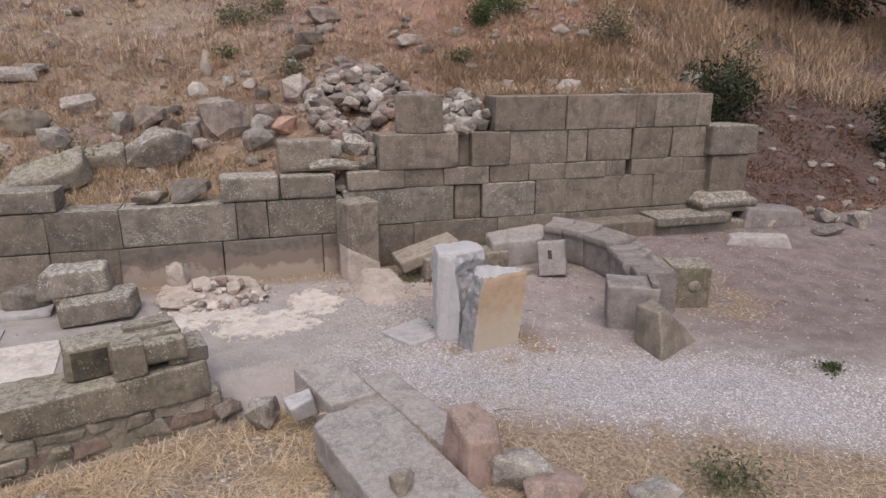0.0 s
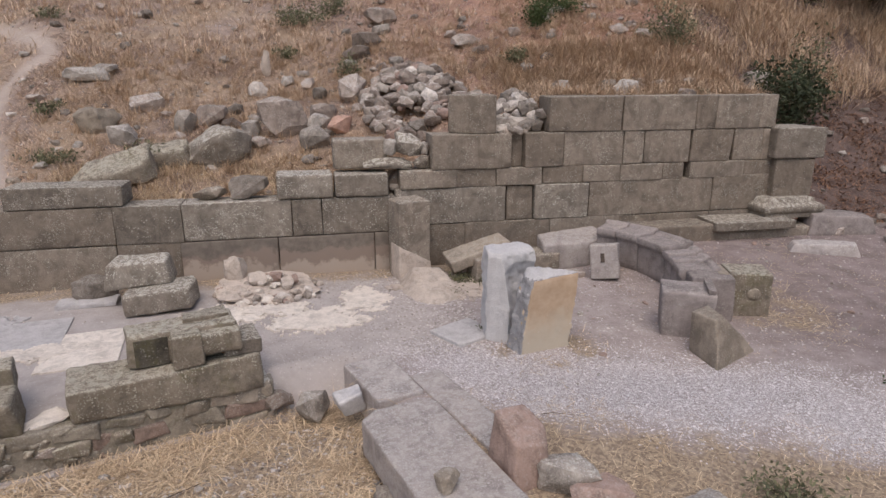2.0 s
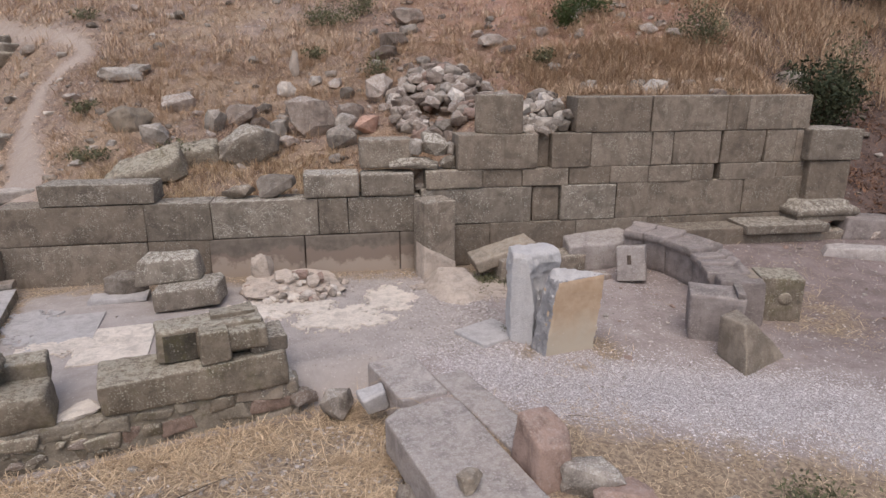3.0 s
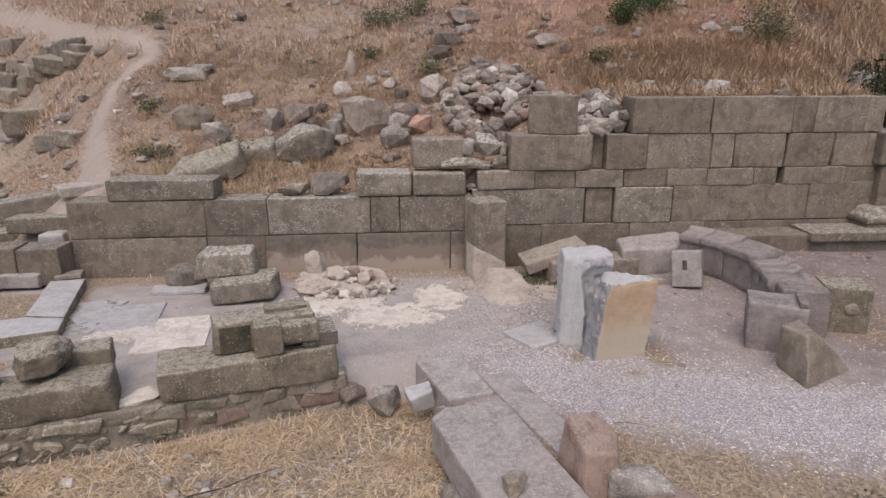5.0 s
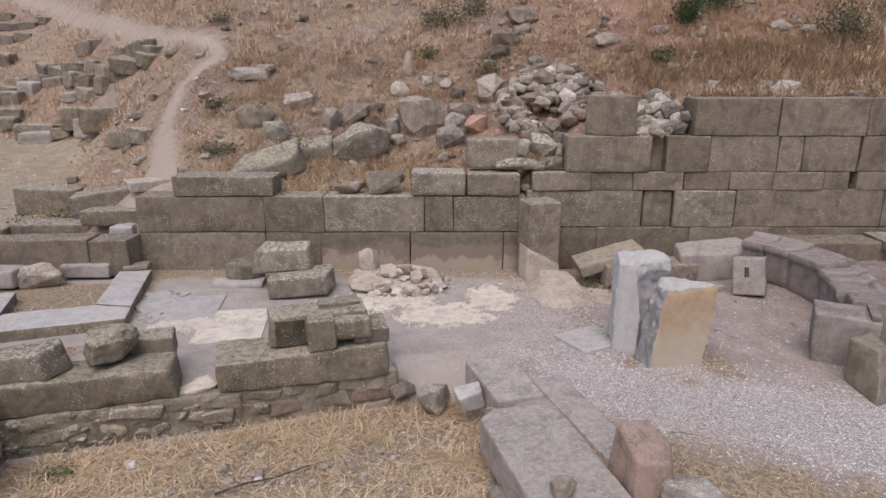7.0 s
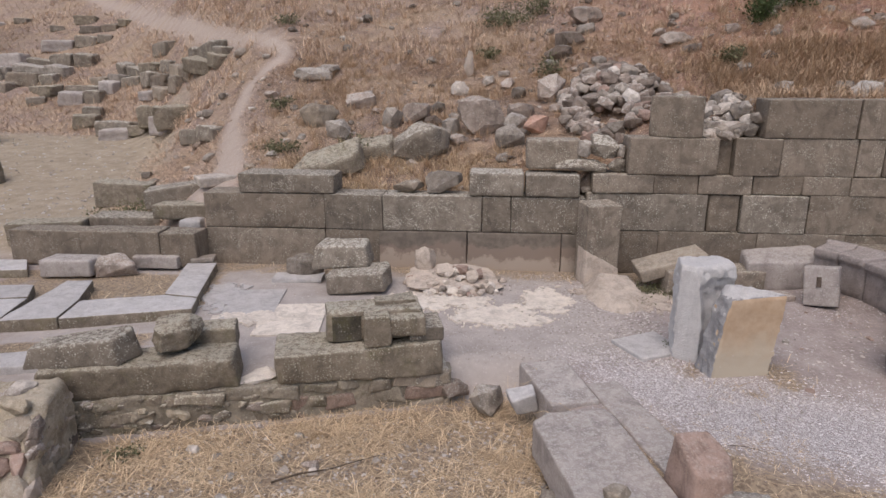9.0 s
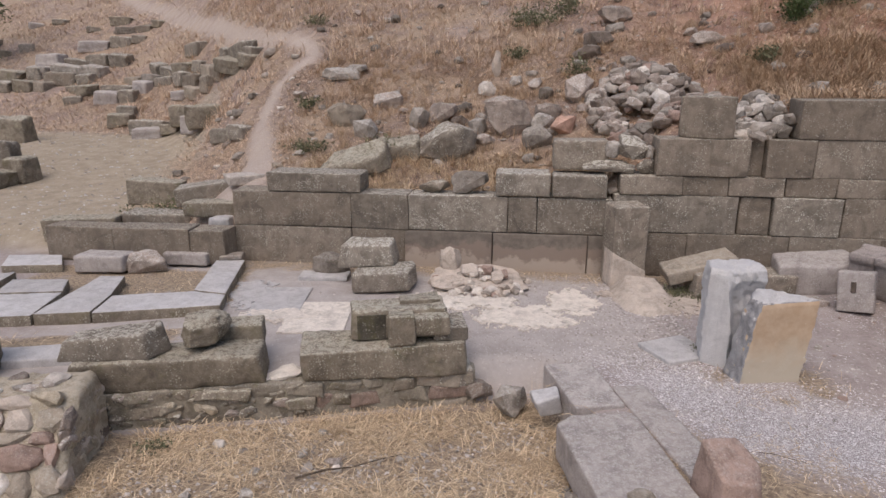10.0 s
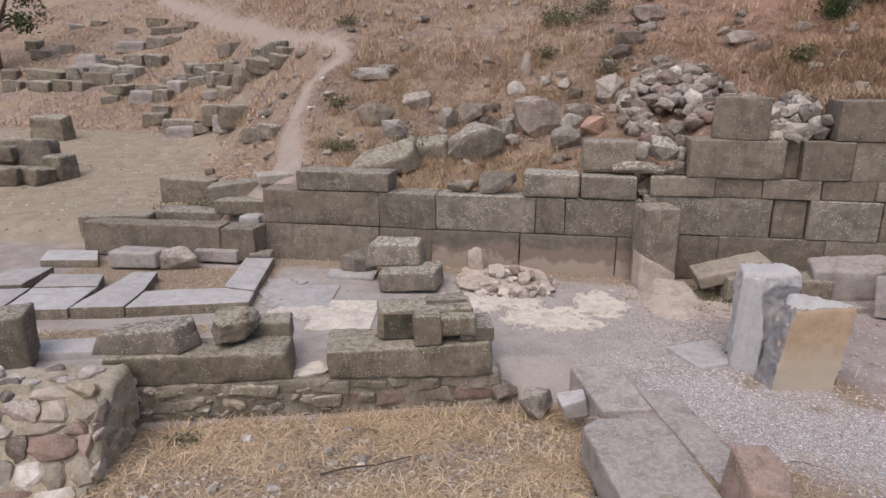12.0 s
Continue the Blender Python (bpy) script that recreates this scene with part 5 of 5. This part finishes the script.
strew(50, -8.5, 0.5, 13.0, 21, (0.08, 0.34), (M_ROCK, M_GREYROCK), 44, "hill_stone", "stone half sunk in the dry slope", "stones on the slope", off_path)
strew(45, -8.5, -4.3, 10.5, 18, (0.10, 0.36), (M_GREYROCK, M_ROCK, M_PALEROCK), 45, "path_stone", "stone beside the trodden path", "stones beside the path", lambda x, y: (1 - path_mask(x, y)) * (abs(x + 5.6 + 0.25 * (y - 11)) < 1.6))
strew(60, 8.6, 15, 8.6, 14, (0.06, 0.26), (M_GREYROCK, M_ROCK), 46, "bank_stone", "stone on the reddish bank", "stones on the bank")
strew(70, 2.5, 10, 5.5, 9.0, (0.02, 0.09), (M_GREYROCK, M_PALEROCK, M_PINK), 47, "small_stone", "small stone on the trodden earth", "small stones on the terrace")
strew(60, -3.0, 0.6, 3.6, 5.2, (0.03, 0.13), (M_GREYROCK, M_PALEROCK, M_ROCK), 48, "small_stone", "small stone in the straw", "small stones in the straw", lambda x, y: along(x, y)[1] < -0.1)
strew(50, -4.0, 1.5, 6.3, 9.2, (0.015, 0.05), (M_GREYROCK, M_PALEROCK), 49, "small_stone", "small stone on the old floor", "small stones on the floor")

# fallen stones at the wall's far end
thing("fallen_block", prism_bm([(-0.65, -0.25), (0.6, -0.3), (0.7, 0.1), (0.3, 0.32), (-0.55, 0.3)], 0.36, 400, 0.03, 0.014, 2, top_scale=0.85, slope=(-0.06, 0.05)), M_BENCH, pose(8.95, 9.05, 0.26, 0, 0, -6), "large violet-grey fallen block by the pier", "stone block")
thing("fallen_block", prism_bm([(-0.6, -0.12), (0.5, -0.25), (0.62, 0.05), (0.1, 0.24), (-0.5, 0.18)], 0.20, 401, 0.03, 0.016, 2, top_scale=0.82), M_SLAB, pose(7.95, 8.18, 0.18, 0, 0, -14), "flat grey fallen block on the trodden earth", "stone block")
put("grey_stone", 2, M_GREYROCK, 9.6, 8.3, 0.62, 0.4, 0.18, 0, "flat grey stone on the trodden earth")
put("grey_stone", 7, M_GREYROCK, 10.6, 8.5, 0.5, 0.4, 0.32, 0, "grey stone at the bank's foot")
put("grey_stone", 8, M_GREYROCK, 10.2, 8.9, 0.45, 0.4, 0.34, 60, "grey stone at the bank's foot")
put("grey_stone", 3, M_GREYROCK, 11.0, 14.2, 0.9, 0.6, 0.6, 0, "grey boulder in the dry grass of the bank")

# rows of stone seats on the west slope
r = random.Random(51)


SEATS = [mesh_of(block_bm(1, 1, 1, 600 + i, 0.10, 0.05, 2, chip=0.12), "seat_block", m) for i, m in enumerate((M_LICHEN, M_SLAB, M_FRONT, M_LICHEN, M_WALL, M_TAN, M_FRONT, M_LICHEN, M_GREYROCK, M_WALL))]
# rows of seats, from end to end in the plan
ROWS_WEST = [(-24.3, 26.6, -23.0, 27.6), (-21.0, 25.7, -19.8, 25.7), (-19.6, 25.5, -16.6, 25.3), (-20.4, 24.4, -17.0, 24.2), (-22.2, 24.2, -19.8, 24.2), (-19.0, 23.5, -17.1, 23.6), (-21.4, 23.2, -18.6, 23.0), (-17.6, 22.9, -16.1, 22.3), (-16.1, 22.7, -14.0, 22.4), (-15.7, 21.6, -14.2, 21.8), (-17.0, 21.6, -16.4, 21.8), (-20.1, 27.1, -17.7, 27.9), (-21.6, 29.8, -21.1, 30.2), (-24.5, 31.5, -23.8, 31.6), (-20.8, 30.7, -19.8, 30.9), (-19.7, 29.6, -17.2, 28.9), (-23.7, 24.3, -23.1, 24.5), (-22.6, 23.1, -21.9, 23.3), (-25.5, 30.8, -25.1, 31.4), (-25.8, 28.3, -25.2, 28.4)]
ROWS_EAST = [(-15.5, 23.5, -12.8, 22.3), (-14.7, 24.0, -11.3, 21.4), (-12.6, 21.9, -9.9, 19.7), (-12.1, 21.0, -9.9, 19.3), (-10.5, 20.3, -7.7, 17.6), (-9.7, 20.0, -8.0, 18.1), (-12.7, 23.4, -11.9, 22.7), (-14.0, 20.2, -13.6, 20.4), (-12.2, 18.4, -11.1, 18.5), (-9.8, 17.2, -9.1, 17.1), (-7.7, 14.9, -6.3, 13.7)]
for x0, y0, x1, y1 in ROWS_WEST + ROWS_EAST:
    run = math.hypot(x1 - x0, y1 - y0)
    a = math.degrees(math.atan2(y1 - y0, x1 - x0))
    q = 0.0
    while q < run - 0.1:
        w = min(r.uniform(0.7, 1.7), max(0.6, run - q))
        x, y = x0 + (q + w / 2) / run * (x1 - x0), y0 + (q + w / 2) / run * (y1 - y0) + 0.25
        h = r.uniform(0.34, 0.58)
        ob = new("seat_block", r.choice(SEATS))
        ob.matrix_basis = pose(x, y, float(ground_z(x, y - 0.25)) - 0.06, r.uniform(-7, 8), r.uniform(-6, 6), a + r.uniform(-9, 9)) @ Matrix.Diagonal((w, r.uniform(0.55, 0.8), h, 1))
        tagged(ob, "weathered stone seat block of a ruined stepped bank", "seat block", "rows of stone seats")
        q += w + r.choice((0.02, 0.03, 0.05, 0.3))
# stack of squared blocks on the open ground
for i, (x, y, z, sx, sz, rz) in enumerate(((-12.6, 12.5, 0, 1.1, 0.5, 10), (-11.9, 12.75, 0, 0.7, 0.42, -12), (-12.9, 12.9, 0.45, 1.0, 0.35, 4), (-12.15, 13.2, 0, 0.8, 0.95, 18), (-11.6, 13.2, 0, 0.45, 0.6, 5), (-13.4, 13.6, 0, 1.2, 0.8, 0), (-15.6, 17.6, 0, 1.1, 0.8, 8), (-11.9, 19.0, 0, 1.25, 0.5, -6), (-10.2, 18.3, 0, 1.0, 0.6, 25), (-9.0, 17.0, 0, 1.0, 0.6, 30), (-13.6, 20.0, 0, 0.7, 0.4, 20))):
    zz = float(ground_z(x, y)) + z
    thing("stacked_block", block_bm(sx, 0.6, sz, 420 + i, 0.07, 0.05, 3, chip=0.12), r.choice((M_LICHEN, M_FRONT, M_WALL)), pose(x, y, zz - (0.0 if z else 0.04), 0, r.uniform(-3, 3), rz), "squared grey block on the open ground", "stone block", "blocks on the open ground")


# ---------------------------------------------------------------- plants
def shrub(name, x, y, w, h, leaf, label, seed, n=900, leaf_size=0.05, stems=7, category="shrub", low=0.0):
    """Bent stems and a ragged crown of small leaves in clumps."""
    rr = np.random.RandomState(seed)
    z = float(ground_z(x, y))
    ob = base(name, pose(x, y, z - 0.03), label, category)
    tips = []
    for s in range(stems):
        a = 2 * math.pi * s / stems + rr.uniform(-0.4, 0.4)
        q = rr.uniform(0.3, 1.0)
        top = np.array([math.cos(a) * w / 2 * q, math.sin(a) * w / 2 * q, h * rr.uniform(0.55, 1.0) * (1.15 - 0.5 * q)])
        bm = bmesh.new()
        rings = []
        for i, t in enumerate((0, 0.35, 0.7, 1.0)):
            p = top * np.array([t ** 0.8, t ** 0.8, t]) + rr.normal(0, 0.02 * w, 3) * (t > 0)
            rad = max(0.004, 0.018 * h * (1 - 0.85 * t))
            rings.append([bm.verts.new((p[0] + rad * math.cos(b), p[1] + rad * math.sin(b), max(0, p[2]))) for b in (0, 1.57, 3.14, 4.71)])
            if t > 0.3:
                tips.append(p)
        for a_, b_ in zip(rings, rings[1:]):
            for i in range(4):
                j = (i + 1) % 4
                bm.faces.new((a_[i], a_[j], b_[j], b_[i]))
        bm.faces.new(rings[-1])
        part("stem", bm, M_TWIG, ob)
    tips = np.array(tips)
    c = tips[rr.randint(0, len(tips), n)] + rr.normal(0, 1, (n, 3)) * np.array([0.16 * w, 0.16 * w, 0.13 * h])
    c[:, 2] = np.maximum(c[:, 2], low * h + 0.03)
    d1, d2 = rr.normal(0, 1, (n, 3)), rr.normal(0, 1, (n, 3))
    d1 /= np.linalg.norm(d1, axis=1)[:, None]
    d2 -= d1 * (d1 * d2).sum(1)[:, None]
    d2 /= np.linalg.norm(d2, axis=1)[:, None]
    s = (leaf_size * rr.uniform(0.6, 1.4, n))[:, None]
    verts = np.stack([c - d1 * s, c + d2 * s * 0.4, c + d1 * s, c - d2 * s * 0.4], 1).reshape(-1, 3)
    f = (np.arange(n) * 4)[:, None] + np.arange(4)[None]
    me = bpy.data.meshes.new("crown")
    me.from_pydata(verts.tolist(), [], f.tolist())
    me.materials.append(leaf)
    cr = new("crown", me)
    cr.parent = ob
    return ob


shrub("shrub", 10.9, 12.9, 1.3, 1.55, M_DARKLEAF, "dark green shrub on the bank beside the wall", 1, 2600, 0.06, 10)
shrub("shrub", 12.0, 13.6, 0.9, 2.0, M_SAGE, "thin grey-green shrub on the bank", 2, 900, 0.05, 6)
shrub("shrub", 15.3, 11.6, 1.4, 1.9, M_DARKLEAF, "dark green shrub at the bank's edge", 3, 2500, 0.06, 8)
for i, (x, y, w, h, m, n) in enumerate(((5.5, 14.8, 0.7, 0.7, M_LEAF, 1500), (6.2, 15.4, 1.0, 0.6, M_LEAF, 1500), (0.0, 17.4, 1.3, 0.55, M_SAGE, 1500), (0.9, 17.9, 0.9, 0.5, M_SAGE, 800), (4.3, 12.9, 0.45, 0.45, M_SAGE, 500), (8.1, 13.4, 1.3, 0.9, M_SAGE, 1400), (-0.3, 15.5, 0.5, 0.35, M_SAGE, 300), (1.0, 13.9, 0.5, 0.5, M_SAGE, 350), (-4.6, 13.2, 0.5, 0.3, M_SAGE, 300), (-5.9, 18, 0.6, 0.4, M_SAGE, 300), (7.0, 10.6, 0.35, 0.28, M_SAGE, 300))):
    shrub("small_shrub", x, y, w, h, m, "small green shrub on the dry slope" if m == M_LEAF else "small grey-green bush on the dry slope", 10 + i, n, 0.035, 5)
shrub("weed", 5.62, 4.55, 0.28, 0.10, M_LEAF, "low green weed growing in the gravel", 30, 260, 0.022, 6, "weed")
shrub("weed", 3.36, 3.40, 0.55, 0.26, M_SAGE, "green weed growing in the straw", 31, 700, 0.022, 9, "weed")
shrub("weed", -3.32, 4.72, 0.30, 0.14, M_SAGE, "green weed at the rubble wall's foot", 32, 300, 0.02, 6, "weed")
shrub("weed", -6.9, 11.0, 1.0, 0.35, M_SAGE, "green weeds among the loose blocks", 33, 700, 0.03, 8, "weed")
shrub("weed", 1.86, 8.05, 0.26, 0.14, M_SAGE, "dry weed on the bank of render", 34, 250, 0.02, 6, "weed")
shrub("weed", 2.12, 8.62, 0.40, 0.18, M_SAGE, "dry weed between the pier and a tilted block", 37, 420, 0.022, 7, "weed")
shrub("weed", 2.45, 8.42, 0.30, 0.14, M_SAGE, "dry weed between the pier and a tilted block", 38, 300, 0.022, 6, "weed")
shrub("weed", 1.92, 6.72, 0.30, 0.08, M_SAGE, "low weed at the marble block's foot", 39, 260, 0.018, 6, "weed")
shrub("weed", -2.6, 11.4, 0.7, 0.35, M_SAGE, "grey-green weeds beside the long slab", 35, 600, 0.03, 7, "weed")
shrub("weed", -4.0, 11.3, 0.8, 0.25, M_SAGE, "grey-green weeds on the slope", 36, 500, 0.03, 7, "weed")


def tree(x, y, h, w, leaf, label, seed, n=9000):
    rr = np.random.RandomState(seed)
    z = float(ground_z(x, y))
    ob = base("tree", pose(x, y, z - 0.1), label, "tree")
    bm = bmesh.new()

    def limb(p, q, ra, rb):
        p, q = Vector(p), Vector(q)
        rot = (q - p).to_track_quat("Z", "Y").to_matrix().to_4x4()
        bmesh.ops.create_cone(bm, segments=8, radius1=ra, radius2=rb, depth=(q - p).length, matrix=Matrix.Translation((p + q) / 2) @ rot)

    limb((0, 0, 0), (0.1, 0, h * 0.45), 0.05 * h, 0.03 * h)
    ends = []
    for i in range(9):
        a = i * 2.4
        e = (math.cos(a) * w * 0.36, math.sin(a) * w * 0.36, h * rr.uniform(0.45, 0.92))
        limb((0.05, 0, h * rr.uniform(0.25, 0.45)), e, 0.02 * h, 0.006 * h)
        ends.append(e)
    part("trunk", bm, M_TWIG, ob)
    ends = np.array(ends)
    clump = ends[rr.randint(0, len(ends), 60)] + rr.normal(0, 1, (60, 3)) * np.array([0.13 * w, 0.13 * w, 0.10 * h])
    c = clump[rr.randint(0, 60, n)] + rr.normal(0, 0.055 * w, (n, 3))
    c[:, 2] = np.maximum(c[:, 2], 0.1)
    d1, d2 = rr.normal(0, 1, (n, 3)), rr.normal(0, 1, (n, 3))
    d1 /= np.linalg.norm(d1, axis=1)[:, None]
    d2 /= np.linalg.norm(d2, axis=1)[:, None]
    s = (0.09 * rr.uniform(0.6, 1.4, n))[:, None]
    verts = np.stack([c - d1 * s, c + d2 * s * 0.45, c + d1 * s, c - d2 * s * 0.45], 1).reshape(-1, 3)
    me = bpy.data.meshes.new("crown")
    me.from_pydata(verts.tolist(), [], ((np.arange(n) * 4)[:, None] + np.arange(4)[None]).tolist())
    me.materials.append(leaf)
    cr = new("crown", me)
    cr.parent = ob


tree(18.6, 18.6, 4.2, 5.0, M_DARKLEAF, "dark leafy tree above the dry bank", 1)
tree(21.5, 17.2, 4.6, 5.5, M_DARKLEAF, "dark leafy tree above the dry bank", 2)
tree(16.6, 20.2, 3.8, 4.5, M_DARKLEAF, "dark leafy tree above the dry bank", 3)
tree(-25.0, 25.6, 5.2, 4.0, M_LEAF, "green tree among the stone seats", 4, 6000)

# ---------------------------------------------------------------- straw and grass
sm = lambda x, y: straw_mask(x, y)
blades("straw", scatter(24000, -3.9, 1.0, 3.2, 6.4, 61, lambda x, y: sm(x, y) * (0.12 + 0.88 * smooth(-0.25, 0.35, waves(x, y, 0.30, 9)))), M_STRAW, "loose straw and withered grass on the ground", "straw", 0.92, (0.07, 0.30), 0.0032, 0.8, 61, 0.014)
blades("straw", scatter(26000, 0.9, 6.5, 1.8, 5.8, 62, lambda x, y: sm(x, y) * (0.2 + 0.8 * smooth(-0.3, 0.4, waves(x, y, 0.35, 19)))), M_STRAW, "loose straw on the ground by the gravel", "straw", 0.92, (0.04, 0.18), 0.0022, 0.6, 62, 0.008)
blades("straw", scatter(14000, -6, 8, 5.8, 9.45, 63, lambda x, y: sm(x, y) * 0.8), M_STRAW, "wisps of straw at the foot of the walls", "straw", 0.75, (0.05, 0.2), 0.003, 0.5, 63, 0.004)
wall_foot = lambda x, y: smooth(0.32, 0.05, np.abs(along(x, y)[1] + 0.12))
blades("dry_tufts", scatter(5000, -3.4, 0.3, 4.2, 6.2, 64, wall_foot), M_STRAW, "withered grass along the front wall", "dry grass", 0.7, (0.08, 0.24), 0.003, 0.5, 64)
tuft = lambda s, k: (lambda x, y: (0.25 + 0.75 * smooth(-0.25, 0.35, waves(x, y, s, k))) * (1 - path_mask(x, y)) * (1 - smooth(-1.6, -2.6, x + 4.75 + 0.36 * (y - 9.5)) * smooth(19.5, 18.5, y)))
blades("dry_grass", scatter(150000, -10, 9.0, 9.95, 15.5, 65, tuft(0.5, 12)), M_DRYGRASS, "withered grass on the slope", "dry grass", 0.80, (0.06, 0.24), 0.005, 0.6, 65)
blades("dry_grass", scatter(170000, -18, 16, 15.5, 27, 66, tuft(0.9, 13)), M_DRYGRASS, "withered grass on the upper slope", "dry grass", 0.78, (0.08, 0.24), 0.0065, 0.6, 66)
blades("dry_grass", scatter(90000, -8.5, 8.5, 10.0, 17.0, 72, tuft(0.8, 22)), M_DRYGRASS, "short withered grass on the slope", "dry grass", 0.82, (0.05, 0.18), 0.004, 0.7, 72)
blades("dry_grass", scatter(14000, -3.9, 1.3, 9.98, 11.2, 67, tuft(0.25, 14)), M_STRAW, "yellow straw behind the wall top", "dry grass", 0.55, (0.08, 0.28), 0.004, 0.5, 67)
blades("dry_grass", scatter(42000, 3.9, 8.4, 10.1, 13.5, 68, tuft(0.3, 15)), M_TALLGRASS, "tall withered grass above the wall", "dry grass", 0.60, (0.2, 0.6), 0.005, 0.8, 68)
blades("tall_grass", scatter(42000, 9.0, 24, 12.6, 21.5, 69, lambda x, y: smooth(-0.3, 0.3, waves(x, y, 0.8, 16)) * smooth(12.6, 14.0, y - 0.05 * x)), M_TALLGRASS, "tall withered grass on the bank", "dry grass", 0.50, (0.6, 1.6), 0.007, 1.3, 69)
blades("dry_grass", scatter(45000, 8.4, 18, 9.4, 14.5, 70, tuft(0.4, 17)), M_BROWNLEAF, "brown litter of leaves and grass on the bank", "dry grass", 0.8, (0.05, 0.16), 0.011, 0.5, 70)
blades("dry_grass", scatter(50000, -30, -8, 19.5, 36, 71, tuft(1.2, 18)), M_DRYGRASS, "withered grass between the stone seats", "dry grass", 0.6, (0.12, 0.3), 0.010, 0.5, 71)

def clumps(name, spots, per, spread, *rest, **more):
    """Tufts: blades that start close together round each spot."""
    rr = np.random.RandomState(len(spots))
    p = np.repeat(spots, per, axis=0)
    p[:, :2] += rr.normal(0, spread, (len(p), 2))
    p[:, 2] = ground_z(p[:, 0], p[:, 1])
    return blades(name, p, *rest, **more)


blades("litter", scatter(9000, 4.0, 12.0, 5.4, 9.4, 94, lambda x, y: 0.15 + 0.85 * smooth(0.0, 0.5, waves(x, y, 0.7, 39))), M_STRAW, "scraps of straw blown over the trodden earth", "straw", 0.95, (0.03, 0.12), 0.0022, 0.5, 94, 0.003)
clumps("grass_tufts", scatter(2600, -5.0, 8.3, 10.0, 16.0, 91, tuft(0.8, 24)), 22, 0.035, M_TALLGRASS, "tufts of withered grass on the slope", "dry grass", 0.45, (0.10, 0.36), 0.004, 0.9, 91)
clumps("grass_tufts", scatter(2400, -14, 16, 15.5, 25.0, 92, tuft(1.2, 25)), 20, 0.06, M_DRYGRASS, "tufts of withered grass on the upper slope", "dry grass", 0.45, (0.18, 0.5), 0.007, 0.9, 92)
clumps("straw_tufts", scatter(160, -3.6, 0.8, 3.3, 6.0, 93, sm), 30, 0.05, M_STRAW, "matted tufts of straw on the ground", "straw", 0.78, (0.12, 0.36), 0.0034, 0.8, 93)

# a dry branch lying in the straw
def branch(points, rad, place, label):
    bm = bmesh.new()
    rings = []
    for i, (bx, by, bz) in enumerate(points):
        q = rad * (1 - 0.75 * i / (len(points) - 1))
        rings.append([bm.verts.new((bx, by + q * math.cos(b), bz + q * math.sin(b))) for b in np.linspace(0, 2 * math.pi, 7)[:-1]])
    for a_, b_ in zip(rings, rings[1:]):
        for i in range(6):
            j = (i + 1) % 6
            bm.faces.new((a_[i], a_[j], b_[j], b_[i]))
    bm.faces.new(rings[0][::-1]), bm.faces.new(rings[-1])
    thing("branch", bm, M_TWIG, place, label, "branch", smooth_faces=True)


branch([(-0.45, 0, 0.02), (-0.2, 0.03, 0.03), (0.05, 0.0, 0.035), (0.3, 0.05, 0.03), (0.5, 0.04, 0.05)], 0.010, pose(-1.45, 4.62, -0.36, 0, 0, 24), "thin dry branch lying in the straw")
branch([(-0.2, 0, 0.0), (0, 0.02, 0.06), (0.18, 0, 0.10), (0.3, 0.02, 0.09)], 0.006, pose(-1.7, 9.62, 1.15, 0, -40, 70), "dry stalk hanging over the wall top")
branch([(-0.3, 0, 0.0), (0, 0.04, 0.02), (0.3, 0.0, 0.015)], 0.006, pose(2.05, 4.75, -0.01, 0, 0, -14), "thin dry stalk on the gravel")
# loose chips
def sizes(n, a, b, seed):
    return a + (b - a) * np.random.RandomState(seed).uniform(0, 1, n) ** 3


band = lambda x, y: (0.25 + 0.75 * smooth(-0.4, 0.4, waves(x, y, 0.45, 37))) * smooth(0.6, 2.2, x + 0.3 * (y - 5)) * smooth(0.7, -0.6, y - 6.25 + 0.42 * (x - 1.7)) * smooth(-0.4, 0.7, y - 4.75 + 0.50 * (x - 1.8)) * (1 - 0.5 * smooth(4.5, 7, x))
sp = scatter(110000, 0.6, 9.0, 1.5, 7.6, 81, band)
pebbles("gravel", sp, sizes(len(sp), 0.005, 0.018, 81), M_GRAVEL, "crushed pale gravel strewn over the path", "gravel", 81)
sp = scatter(14000, 1.2, 10.5, 5.2, 9.3, 82, lambda x, y: 1 - 0.75 * smooth(4, 7, x))
pebbles("stone_chips", sp, sizes(len(sp), 0.004, 0.022, 82), M_CHIPS, "stone chips on the trodden earth", "stone chips", 82)
sp = scatter(9000, -5.0, 2.0, 6.2, 9.3, 83)
pebbles("stone_chips", sp, sizes(len(sp), 0.004, 0.022, 83), M_CHIPS, "stone chips on the old floor", "stone chips", 83)
sp = scatter(2600, -1.7, 0.5, 7.9, 9.3, 87, lambda x, y: smooth(1.0, 0.4, np.hypot((x + 0.62) / 0.95, (y - 8.65) / 0.7)))
pebbles("pale_crumbs", sp, sizes(len(sp), 0.01, 0.05, 87), M_CHIPS, "pale crumbs of masonry round the heap", "stone chips", 87)
sp = scatter(6000, -9, 9, 9.95, 19, 84, off_path)
pebbles("stone_chips", sp, sizes(len(sp), 0.010, 0.05, 84), M_CHIPS, "stone chips on the dry slope", "stone chips", 84)
sp = scatter(5000, -22, -4.8, 9.8, 21, 85, lambda x, y: smooth(-1.2, -2.2, x + 4.75 + 0.36 * (y - 9.5)))
pebbles("stone_chips", sp, sizes(len(sp), 0.012, 0.06, 85), M_CHIPS, "stone chips on the open ground", "stone chips", 85)
sp = scatter(7000, -3.6, 0.8, 3.4, 5.6, 86, sm)
pebbles("stone_chips", sp, sizes(len(sp), 0.006, 0.035, 86), M_CHIPS, "stone chips among the straw", "stone chips", 86)
